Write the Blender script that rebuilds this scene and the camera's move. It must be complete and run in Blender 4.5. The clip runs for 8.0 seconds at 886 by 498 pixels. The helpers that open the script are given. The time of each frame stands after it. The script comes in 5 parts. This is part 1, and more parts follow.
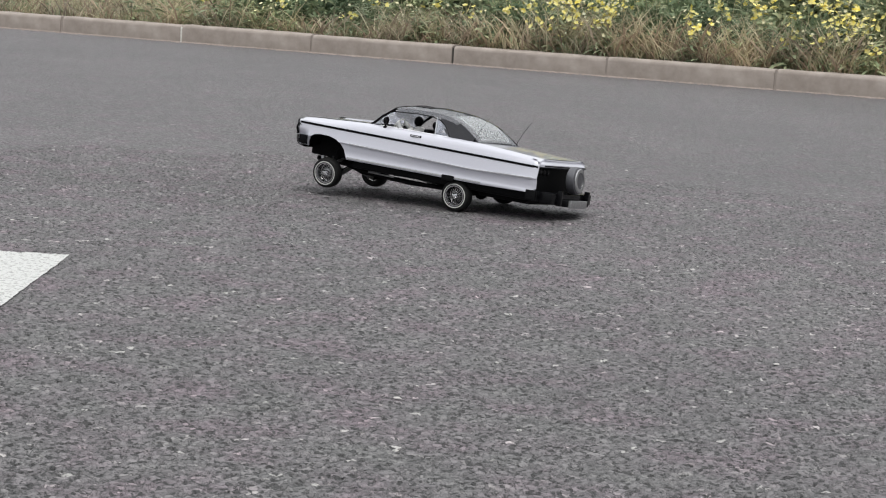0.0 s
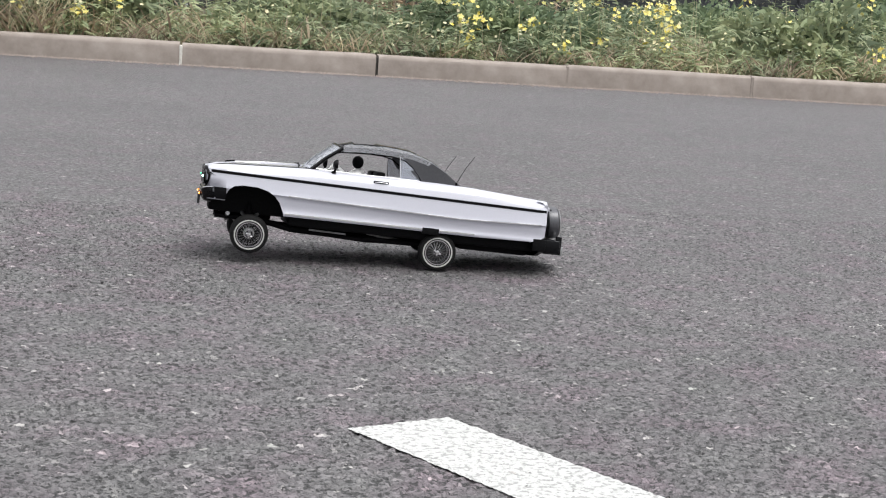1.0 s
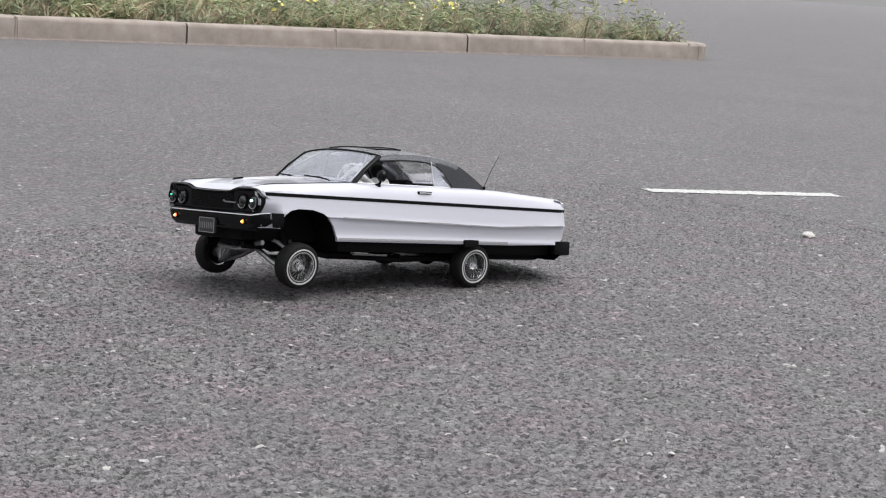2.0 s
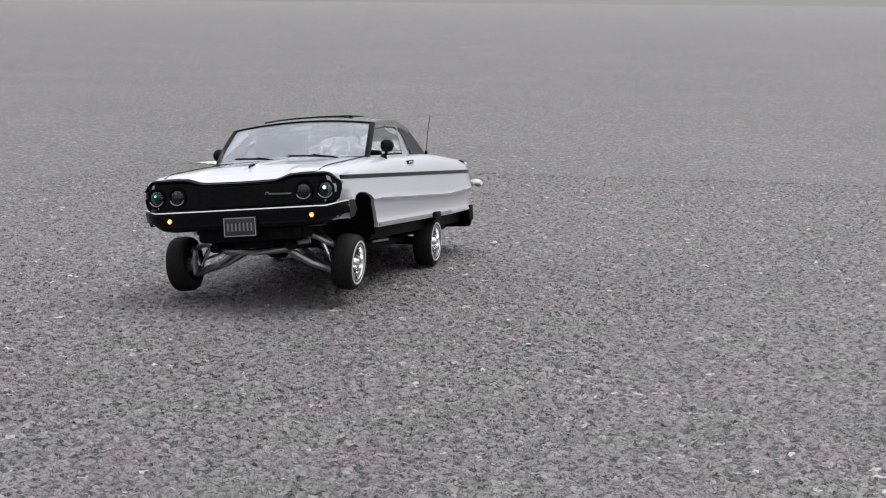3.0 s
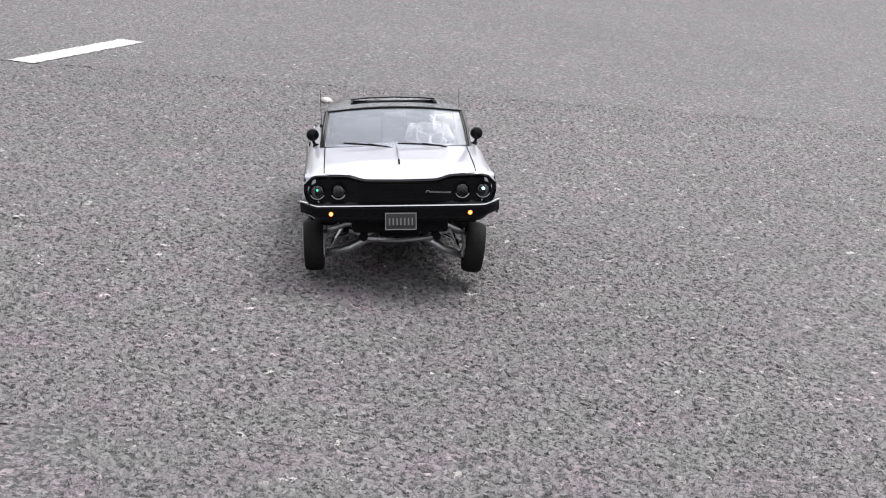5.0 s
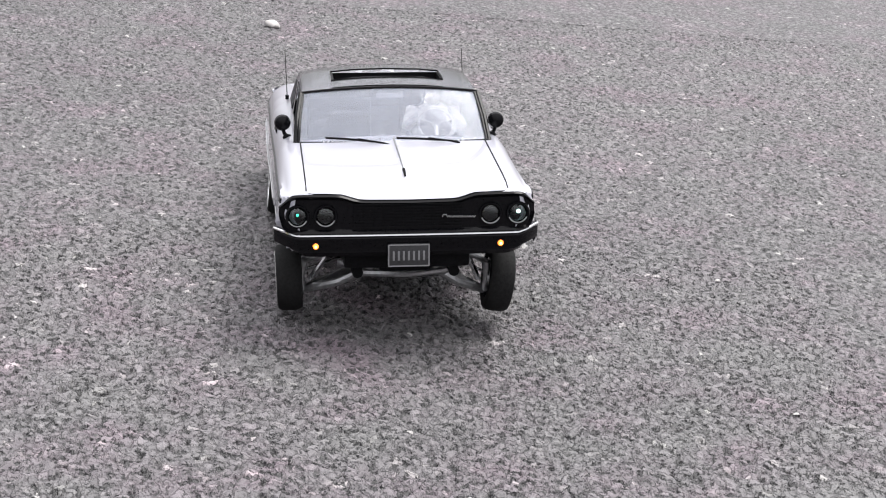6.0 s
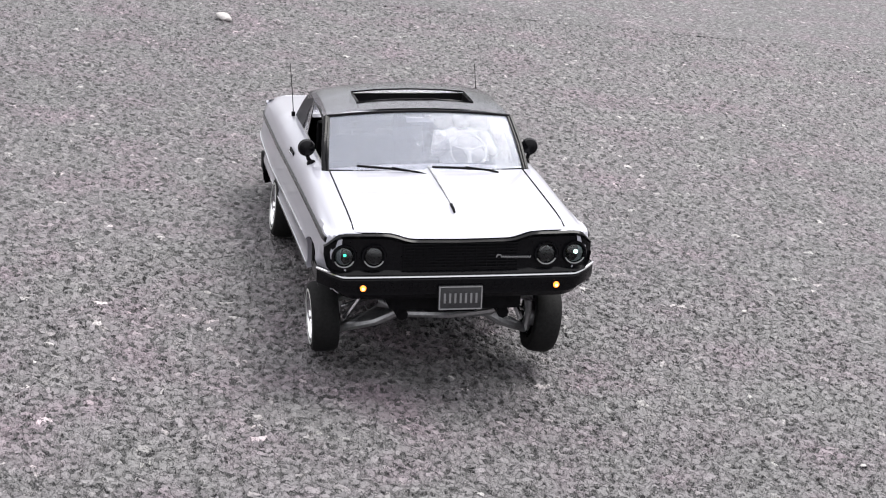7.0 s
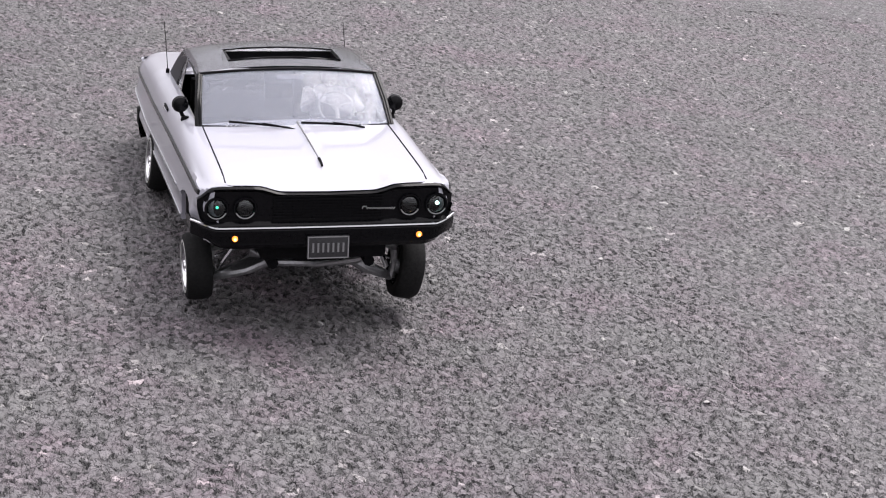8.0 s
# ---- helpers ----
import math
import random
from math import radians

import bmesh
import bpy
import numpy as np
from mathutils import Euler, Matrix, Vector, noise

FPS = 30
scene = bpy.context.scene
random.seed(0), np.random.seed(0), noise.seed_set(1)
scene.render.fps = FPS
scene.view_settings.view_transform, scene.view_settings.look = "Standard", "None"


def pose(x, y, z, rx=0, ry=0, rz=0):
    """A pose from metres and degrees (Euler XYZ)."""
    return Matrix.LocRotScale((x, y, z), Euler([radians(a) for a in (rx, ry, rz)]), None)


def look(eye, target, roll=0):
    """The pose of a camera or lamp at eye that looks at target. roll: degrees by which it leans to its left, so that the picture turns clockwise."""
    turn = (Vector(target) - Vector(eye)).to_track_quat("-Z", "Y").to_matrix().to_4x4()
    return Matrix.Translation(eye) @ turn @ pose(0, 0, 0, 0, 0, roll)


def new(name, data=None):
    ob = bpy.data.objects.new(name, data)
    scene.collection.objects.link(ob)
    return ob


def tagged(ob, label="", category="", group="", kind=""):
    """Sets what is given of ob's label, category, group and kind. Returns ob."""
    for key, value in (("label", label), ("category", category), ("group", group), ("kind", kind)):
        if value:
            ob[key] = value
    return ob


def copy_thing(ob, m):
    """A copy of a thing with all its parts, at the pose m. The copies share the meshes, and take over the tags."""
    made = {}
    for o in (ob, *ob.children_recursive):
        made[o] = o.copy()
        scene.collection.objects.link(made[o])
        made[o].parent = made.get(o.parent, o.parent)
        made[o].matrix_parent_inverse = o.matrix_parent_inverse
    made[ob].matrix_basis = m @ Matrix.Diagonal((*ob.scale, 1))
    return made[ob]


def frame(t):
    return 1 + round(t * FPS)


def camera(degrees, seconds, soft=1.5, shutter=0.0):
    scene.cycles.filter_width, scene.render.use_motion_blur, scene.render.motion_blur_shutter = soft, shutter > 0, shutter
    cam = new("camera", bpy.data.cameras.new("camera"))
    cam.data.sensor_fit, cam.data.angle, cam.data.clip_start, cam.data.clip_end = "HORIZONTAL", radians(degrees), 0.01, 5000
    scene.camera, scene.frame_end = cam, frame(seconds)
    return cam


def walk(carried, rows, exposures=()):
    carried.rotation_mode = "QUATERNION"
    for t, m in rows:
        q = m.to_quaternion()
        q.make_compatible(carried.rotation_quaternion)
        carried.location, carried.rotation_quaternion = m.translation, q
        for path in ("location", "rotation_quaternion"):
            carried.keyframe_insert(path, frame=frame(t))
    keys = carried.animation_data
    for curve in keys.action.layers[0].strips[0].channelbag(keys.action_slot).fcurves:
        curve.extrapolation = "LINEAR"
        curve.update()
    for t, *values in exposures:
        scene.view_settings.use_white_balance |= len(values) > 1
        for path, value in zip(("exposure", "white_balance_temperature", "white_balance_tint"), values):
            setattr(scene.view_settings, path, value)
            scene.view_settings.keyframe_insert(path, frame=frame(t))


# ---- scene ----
cam = camera(27.533, 8.0, soft=1.1)
PATH = [
    (0.0, -1.6302, 2.9867, 0.3970, 81.837, -3.338, -151.355),
    (0.1, -1.5508, 2.9842, 0.3981, 83.009, -3.249, -151.175),
    (0.2, -1.3346, 3.1289, 0.4036, 83.504, -3.228, -155.911),
    (0.3, -1.1207, 3.2902, 0.4084, 83.731, -3.131, -160.178),
    (0.5, -0.7457, 3.3594, 0.4065, 83.666, -3.038, -167.721),
    (0.7, -0.2346, 3.2393, 0.4083, 83.239, -3.299, -177.592),
    (1.0, 0.2765, 2.7530, 0.4152, 81.881, -3.682, 172.180),
    (1.2, 0.6342, 2.5794, 0.4138, 81.492, -3.678, 166.746),
    (1.5, 1.0461, 2.2922, 0.4062, 81.765, -3.234, 156.795),
    (1.7, 1.2284, 2.1637, 0.4175, 81.583, -3.747, 150.821),
    (2.8, 1.9013, 0.8478, 0.3176, 81.771, -0.893, 109.573),
    (3.0, 1.9082, 0.6607, 0.3043, 82.236, -0.480, 105.267),
    (3.5, 1.7766, 0.2070, 0.3233, 81.315, -0.293, 93.663),
    (3.8, 1.6697, 0.0887, 0.3916, 77.647, -3.257, 89.016),
    (4.0, 1.6488, 0.0374, 0.3814, 77.526, -3.770, 86.782),
    (4.5, 2.1403, -0.0147, 0.4922, 77.280, -5.559, 87.970),
    (4.7, 2.1950, -0.0388, 0.5097, 76.954, -5.145, 87.832),
    (5.8, 1.7604, -0.1705, 0.4987, 74.290, -5.774, 83.886),
    (6.0, 1.6348, -0.1557, 0.5397, 72.038, -5.741, 84.169),
    (6.5, 1.4714, -0.1778, 0.5007, 70.949, -6.413, 82.841),
    (7.0, 1.5133, -0.3026, 0.5535, 71.337, -7.633, 79.721),
    (7.5, 1.4999, -0.2996, 0.5484, 69.705, -10.075, 75.820),
    (8.0, 1.5847, -0.3083, 0.5788, 70.323, -8.578, 76.041),
]

walk(cam, [(t, pose(*row)) for t, *row in PATH], exposures=[(0.0, 0.20, 6500, 5), (0.4, 0.46, 6500, 5), (1.5, 0.46, 6500, 7), (3.0, 0.37, 6500, 5), (4.0, 0.38, 6500, 6), (4.5, 0.50, 6500, 6), (6.0, 0.78, 6500, 9), (7.0, 0.76, 6500, 9), (7.6, 0.52, 6500, 13), (8.0, 0.50, 6500, 14)])

# ---- light: bright overcast sky ----
world = bpy.data.worlds.new("overcast_sky")
scene.world = world
world.use_nodes = True
wn, wl = world.node_tree.nodes, world.node_tree.links
sky = wn.new("ShaderNodeTexSky")
sky.sky_type, sky.sun_disc = "NISHITA", False
sky.sun_elevation, sky.sun_rotation = radians(63), radians(-32)
sky.air_density, sky.dust_density, sky.ozone_density = 1.0, 4.0, 1.0
# cloud cover: three times as bright overhead as at the horizon
where = wn.new("ShaderNodeTexCoord")
axes = wn.new("ShaderNodeSeparateXYZ")
cloud = wn.new("ShaderNodeMapRange")
cloud.inputs["To Min"].default_value, cloud.inputs["To Max"].default_value = 2.6, 12.6
tint = wn.new("ShaderNodeVectorMath")
tint.operation = "SCALE"
tint.inputs[0].default_value = (1.0, 0.985, 1.015)
grey = wn.new("ShaderNodeMixRGB")
grey.inputs[0].default_value = 0.88
wl.new(where.outputs["Generated"], axes.inputs[0])
wl.new(axes.outputs[2], cloud.inputs["Value"])
wl.new(cloud.outputs[0], tint.inputs["Scale"])
wl.new(sky.outputs[0], grey.inputs[1])
wl.new(tint.outputs[0], grey.inputs[2])
wl.new(grey.outputs[0], wn["Background"].inputs[0])
wn["Background"].inputs[1].default_value = 0.118
sun = new("sun", bpy.data.lights.new("sun", "SUN"))
sun.data.energy, sun.data.angle, sun.data.color = 1.85, radians(32), (1.0, 0.98, 0.96)
sun.matrix_world = look((-2.4, 3.8, 9), (0, 0, 0))


# ---- materials ----
def mat(name, color, rough=0.5, metal=0.0, coat=0.0, spec=0.5):
    m = bpy.data.materials.new(name)
    m.use_nodes = True
    b = m.node_tree.nodes["Principled BSDF"]
    b.inputs["Base Color"].default_value = (*color, 1)
    b.inputs["Roughness"].default_value = rough
    b.inputs["Metallic"].default_value = metal
    b.inputs["Coat Weight"].default_value = coat
    b.inputs["Coat Roughness"].default_value = 0.05
    b.inputs["Specular IOR Level"].default_value = spec
    return m


def node(m, kind, **inputs):
    n = m.node_tree.nodes.new(kind)
    for key, value in inputs.items():
        n.inputs[key.replace("_", " ")].default_value = value
    return n


def link(m, a, ao, b, bi):
    m.node_tree.links.new(a.outputs[ao], b.inputs[bi])


def coords(m, scale=(1, 1, 1), which="Object"):
    c = m.node_tree.nodes.new("ShaderNodeTexCoord")
    p = m.node_tree.nodes.new("ShaderNodeMapping")
    p.inputs["Scale"].default_value = scale
    link(m, c, which, p, "Vector")
    return p


def ramp(m, stops):
    n = m.node_tree.nodes.new("ShaderNodeValToRGB")
    e = n.color_ramp.elements
    while len(e) < len(stops):
        e.new(0.5)
    for el, (p, c) in zip(e, stops):
        el.position, el.color = p, (*c, 1)
    return n


def grain(m, scale, stops, bump=0.0, dist=0.001, detail=4.0, which="Object", rough=None):
    """Noise-driven colour and relief on a material."""
    b = m.node_tree.nodes["Principled BSDF"]
    p = coords(m, which=which)
    n = node(m, "ShaderNodeTexNoise", Scale=scale, Detail=detail, Roughness=0.6)
    link(m, p, 0, n, "Vector")
    r = ramp(m, stops)
    link(m, n, "Fac", r, "Fac")
    link(m, r, "Color", b, "Base Color")
    if bump:
        u = node(m, "ShaderNodeBump", Strength=bump, Distance=dist)
        link(m, n, "Fac", u, "Height")
        link(m, u, "Normal", b, "Normal")
    if rough:
        q = node(m, "ShaderNodeMapRange", To_Min=rough[0], To_Max=rough[1])
        link(m, n, "Fac", q, "Value")
        link(m, q, "Result", b, "Roughness")
    return m


def stone_relief(m, p, lift, deep=1.0):
    """Flat tilted stones with deep cracks between: joins real displacement to a material, gives back its nodes."""
    warp = node(m, "ShaderNodeTexNoise", Scale=95.0, Detail=4.0)
    shift = node(m, "ShaderNodeVectorMath")
    shift.operation = "MULTIPLY_ADD"
    shift.inputs[1].default_value = (0.017, 0.017, 0.017)
    link(m, p, 0, warp, "Vector")
    link(m, warp, "Color", shift, 0)
    link(m, p, 0, shift, 2)
    stone = node(m, "ShaderNodeTexVoronoi", Scale=128.0, Randomness=1.0)
    edge = node(m, "ShaderNodeTexVoronoi", Scale=128.0, Randomness=1.0)
    edge.feature = "DISTANCE_TO_EDGE"
    link(m, shift, 0, stone, "Vector")
    link(m, shift, 0, edge, "Vector")
    sep = node(m, "ShaderNodeSeparateColor")
    link(m, stone, "Color", sep, 0)
    # each stone lies a little askew
    offset = node(m, "ShaderNodeVectorMath")
    offset.operation = "SUBTRACT"
    link(m, shift, 0, offset, 0)
    link(m, stone, "Position", offset, 1)
    turn = node(m, "ShaderNodeVectorMath")
    turn.operation = "SUBTRACT"
    turn.inputs[1].default_value = (0.5, 0.5, 0.5)
    link(m, stone, "Color", turn, 0)
    askew = node(m, "ShaderNodeVectorMath")
    askew.operation = "DOT_PRODUCT"
    link(m, offset, 0, askew, 0)
    link(m, turn, 0, askew, 1)
    wide = node(m, "ShaderNodeTexNoise", Scale=95.0, Detail=3.0, Roughness=0.55)
    link(m, p, 0, wide, "Vector")
    fine = node(m, "ShaderNodeTexNoise", Scale=420.0, Detail=3.0, Roughness=0.6)
    link(m, p, 0, fine, "Vector")
    # pits where whole stones and binder have worn out
    hole = node(m, "ShaderNodeTexNoise", Scale=140.0, Detail=3.0, Roughness=0.6)
    link(m, p, 0, hole, "Vector")
    face = node(m, "ShaderNodeMapRange", From_Min=0.525, From_Max=0.575, To_Min=1.0, To_Max=0.0)
    face.interpolation_type = "SMOOTHSTEP"
    link(m, hole, "Fac", face, "Value")
    dome = node(m, "ShaderNodeMapRange", From_Min=0.0, From_Max=0.09)
    dome.interpolation_type = "SMOOTHSTEP"
    link(m, edge, "Distance", dome, "Value")
    total = None
    for source, port, share in ((face, "Result", 0.0017), (dome, "Result", 0.0010), (sep, 1, 0.0012), (wide, "Fac", 0.0060), (fine, "Fac", 0.0014), (askew, "Value", 0.30)):
        add = node(m, "ShaderNodeMath")
        add.operation = "MULTIPLY_ADD"
        add.inputs[1].default_value = share * deep
        add.inputs[2].default_value = lift
        link(m, source, port, add, 0)
        if total:
            link(m, total, 0, add, 2)
        total = add
    d = node(m, "ShaderNodeDisplacement", Midlevel=0.0, Scale=1.0)
    link(m, total, 0, d, "Height")
    link(m, d, 0, m.node_tree.nodes["Material Output"], "Displacement")
    m.displacement_method = "BOTH"
    return sep, face, dome, fine


def asphalt_material(built_out):
    """Worn open-textured asphalt: flat stones of nearly one colour, dark binder and painted shade in the gaps."""
    m = mat("asphalt", (0.16, 0.16, 0.165), 0.56, spec=1.0)
    b = m.node_tree.nodes["Principled BSDF"]
    p = coords(m)
    sep, face, dome, fine = stone_relief(m, p, -0.0079)
    tone = ramp(m, [(0.0, (0.086, 0.081, 0.085)), (0.5, (0.122, 0.116, 0.121)), (0.92, (0.170, 0.162, 0.168)), (0.985, (0.22, 0.21, 0.21)), (1.0, (0.42, 0.41, 0.40))])
    link(m, sep, 0, tone, "Fac")
    # pits and cracks: bitumen colour, deepened to paint in the shade of the gaps
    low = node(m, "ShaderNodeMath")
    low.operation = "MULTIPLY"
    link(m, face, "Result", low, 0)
    crack_shade = node(m, "ShaderNodeMapRange", From_Min=0.0, From_Max=0.6, To_Min=0.35, To_Max=1.0)
    link(m, dome, "Result", crack_shade, "Value")
    link(m, crack_shade, "Result", low, 1)
    shaded_binder = node(m, "ShaderNodeMixRGB")
    shaded_binder.inputs[1].default_value = (0.014, 0.013, 0.014, 1)
    link(m, low, 0, shaded_binder, 0)
    link(m, tone, "Color", shaded_binder, 2)
    # broad worn patches, and a mottle of purplish and olive stone
    broad = node(m, "ShaderNodeTexNoise", Scale=1.1, Detail=6.0, Roughness=0.65)
    link(m, p, 0, broad, "Vector")
    patch = ramp(m, [(0.32, (0.86, 0.86, 0.87)), (0.5, (1.0, 0.99, 1.0)), (0.68, (1.14, 1.12, 1.13))])
    link(m, broad, "Fac", patch, "Fac")
    hue = node(m, "ShaderNodeTexNoise", Scale=11.0, Detail=4.0)
    link(m, p, 0, hue, "Vector")
    mottle = ramp(m, [(0.34, (0.97, 1.00, 0.96)), (0.5, (1.02, 0.99, 1.0)), (0.66, (1.13, 0.94, 1.04))])
    link(m, hue, "Fac", mottle, "Fac")
    last = shaded_binder
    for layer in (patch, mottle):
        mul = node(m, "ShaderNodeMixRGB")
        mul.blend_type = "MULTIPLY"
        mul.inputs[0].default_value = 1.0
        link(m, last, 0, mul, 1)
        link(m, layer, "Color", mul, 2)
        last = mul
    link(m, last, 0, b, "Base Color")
    m.displacement_method = "BOTH" if built_out else "BUMP"
    return m


def road_paint_material():
    """Old white paint over the same stones, rubbed off the highest and missing in the gaps."""
    m = mat("road_paint", (0.5, 0.5, 0.48), 0.75)
    b = m.node_tree.nodes["Principled BSDF"]
    p = coords(m)
    sep, face, dome, fine = stone_relief(m, p, -0.0030, 0.3)
    coat = ramp(m, [(0.25, (0.24, 0.24, 0.24)), (0.33, (0.48, 0.48, 0.475)), (0.55, (0.53, 0.53, 0.525)), (0.75, (0.58, 0.58, 0.57))])
    link(m, fine, "Fac", coat, "Fac")
    gap = node(m, "ShaderNodeMixRGB")
    gap.inputs[1].default_value = (0.33, 0.33, 0.325, 1)
    link(m, face, "Result", gap, 0)
    link(m, coat, "Color", gap, 2)
    link(m, gap, 0, b, "Base Color")
    return m


def leaf_material(name, a, b_, c):
    m = mat(name, a, 0.7, spec=0.25)
    b = m.node_tree.nodes["Principled BSDF"]
    g = m.node_tree.nodes.new("ShaderNodeNewGeometry")
    r = ramp(m, [(0.0, a), (0.5, b_), (1.0, c)])
    link(m, g, "Random Per Island", r, "Fac")
    p = coords(m)
    n = node(m, "ShaderNodeTexNoise", Scale=2.5, Detail=3.0)
    link(m, p, 0, n, "Vector")
    q = ramp(m, [(0.35, (0.7, 0.72, 0.7)), (0.65, (1.2, 1.15, 1.0))])
    link(m, n, "Fac", q, "Fac")
    mul = node(m, "ShaderNodeMixRGB")
    mul.blend_type = "MULTIPLY"
    mul.inputs[0].default_value = 1.0
    link(m, r, "Color", mul, 1)
    link(m, q, "Color", mul, 2)
    link(m, mul, 0, b, "Base Color")
    tr = node(m, "ShaderNodeBsdfTranslucent")
    link(m, mul, 0, tr, "Color")
    ms = node(m, "ShaderNodeMixShader")
    ms.inputs[0].default_value = 0.3
    link(m, b, 0, ms, 1)
    link(m, tr, 0, ms, 2)
    link(m, ms, 0, m.node_tree.nodes["Material Output"], 0)
    return m


def glass_material(name, tint=(0.93, 0.95, 0.96), clear=1.0):
    m = mat(name, tint, 0.02)
    b = m.node_tree.nodes["Principled BSDF"]
    b.inputs["Transmission Weight"].default_value = clear
    b.inputs["IOR"].default_value = 1.5
    return m


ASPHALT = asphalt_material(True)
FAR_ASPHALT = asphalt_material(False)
PAINT_LINE = road_paint_material()
CONCRETE = grain(mat("kerb_concrete", (0.36, 0.33, 0.29), 0.9), 9.0, [(0.25, (0.20, 0.168, 0.148)), (0.5, (0.285, 0.245, 0.22)), (0.75, (0.36, 0.315, 0.285))], 0.5, 0.006, 8.0)
MORTAR = grain(mat("pale_mortar", (0.6, 0.58, 0.54), 0.95), 60.0, [(0.3, (0.5, 0.48, 0.44)), (0.7, (0.68, 0.66, 0.62))], 0.4, 0.003)
DARK_JOINT = mat("dark_joint", (0.05, 0.045, 0.04), 0.95)
SOIL = grain(mat("soil", (0.10, 0.08, 0.055), 0.95), 14.0, [(0.3, (0.055, 0.042, 0.028)), (0.7, (0.15, 0.12, 0.085))], 0.8, 0.03, 8.0)
STONE = grain(mat("chip_stone", (0.5, 0.48, 0.46), 0.8), 300.0, [(0.3, (0.36, 0.34, 0.33)), (0.7, (0.58, 0.56, 0.55))], 0.4, 0.001)
WHITE = grain(mat("pearl_white_paint", (0.78, 0.78, 0.82), 0.28, coat=0.9), 900.0, [(0.3, (0.465, 0.465, 0.53)), (0.7, (0.515, 0.515, 0.58))])
GLOSS_BLACK = grain(mat("gloss_black", (0.008, 0.008, 0.010), 0.16, coat=0.04, spec=0.12), 400.0, [(0.3, (0.003, 0.003, 0.004)), (0.7, (0.006, 0.006, 0.007))])
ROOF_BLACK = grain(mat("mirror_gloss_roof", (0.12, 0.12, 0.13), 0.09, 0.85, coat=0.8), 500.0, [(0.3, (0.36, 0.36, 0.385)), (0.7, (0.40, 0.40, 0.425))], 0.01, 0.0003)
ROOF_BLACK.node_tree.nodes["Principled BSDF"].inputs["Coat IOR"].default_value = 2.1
SAIL_BLACK = grain(mat("dark_grey_satin_top", (0.05, 0.05, 0.055), 0.4, 0.3, coat=0.2), 500.0, [(0.3, (0.07, 0.07, 0.08)), (0.7, (0.10, 0.10, 0.112))], 0.1, 0.0004)
MATTE_BLACK = grain(mat("matte_black_plastic", (0.012, 0.012, 0.013), 0.6, spec=0.08), 300.0, [(0.3, (0.002, 0.002, 0.0025)), (0.7, (0.006, 0.006, 0.007))], 0.2, 0.0005)
RUBBER = grain(mat("tyre_rubber", (0.010, 0.010, 0.010), 0.75, spec=0.2), 350.0, [(0.3, (0.005, 0.005, 0.0055)), (0.7, (0.013, 0.013, 0.013))], 0.3, 0.0005)
WHITEWALL = grain(mat("whitewall", (0.75, 0.75, 0.72), 0.6), 300.0, [(0.3, (0.38, 0.38, 0.37)), (0.7, (0.5, 0.5, 0.49))])
CHROME = mat("chrome", (0.78, 0.78, 0.80), 0.14, 1.0)
ALLOY = grain(mat("grey_alloy", (0.40, 0.40, 0.41), 0.38, 0.85), 250.0, [(0.3, (0.30, 0.30, 0.31)), (0.7, (0.48, 0.48, 0.49))], 0.1, 0.0004)
GLASS = glass_material("clear_plastic", clear=0.93)
# milky share of the colour stands in for the sky reflected in the panes
SCREEN = glass_material("sky_sheen_clear_plastic", (0.68, 0.70, 0.76), clear=0.80)
SCREEN.node_tree.nodes["Principled BSDF"].inputs["IOR"].default_value = 1.3
LENS = glass_material("smoked_lens", (0.30, 0.33, 0.34))
CLOTH = grain(mat("pale_cloth", (0.74, 0.73, 0.72), 0.85), 200.0, [(0.3, (0.66, 0.65, 0.65)), (0.7, (0.80, 0.79, 0.78))])
IVORY = mat("white_plastic", (0.78, 0.77, 0.75), 0.35)
PLATE = grain(mat("dark_plate", (0.05, 0.05, 0.055), 0.4), 400.0, [(0.3, (0.018, 0.018, 0.02)), (0.7, (0.035, 0.035, 0.038))])
PRINT = mat("dull_grey_print", (0.20, 0.20, 0.205), 0.5)
SILVER = mat("silver_print", (0.34, 0.34, 0.35), 0.4, 0.5)


def lamp_material(name, color, strength):
    m = mat(name, color, 0.3)
    b = m.node_tree.nodes["Principled BSDF"]
    b.inputs["Emission Color"].default_value = (*color, 1)
    b.inputs["Emission Strength"].default_value = strength
    return m


AMBER = lamp_material("amber_led", (1.0, 0.24, 0.03), 1.5)
AMBER_CORE = lamp_material("amber_led_core", (1.0, 0.55, 0.16), 4.0)
LED_WHITE = lamp_material("cool_white_led", (0.6, 1.0, 0.88), 3.0)
LED_GREEN = lamp_material("green_led", (0.04, 0.6, 0.33), 1.6)


# ---- mesh helpers ----
def part(name, bm, material, parent=None, label="", m=None, smooth=True):
    """Links a bmesh as one mesh object under a thing or a part."""
    bmesh.ops.recalc_face_normals(bm, faces=bm.faces)
    me = bpy.data.meshes.new(name)
    bm.to_mesh(me)
    bm.free()
    mats = material if isinstance(material, (list, tuple)) else [material]
    for q in mats:
        me.materials.append(q)
    if smooth:
        me.shade_smooth()
        me.set_sharp_from_angle(angle=radians(35))
    ob = new(name, me)
    if parent is not None:
        ob.parent = parent
    if m is not None:
        ob.matrix_basis = m
    if label:
        ob["label"] = label
    return ob


def thing(name, label, category, m=None, group="", kind=""):
    ob = new(name)
    ob.empty_display_size = 0.05
    if m is not None:
        ob.matrix_basis = m
    return tagged(ob, label, category, group, kind)


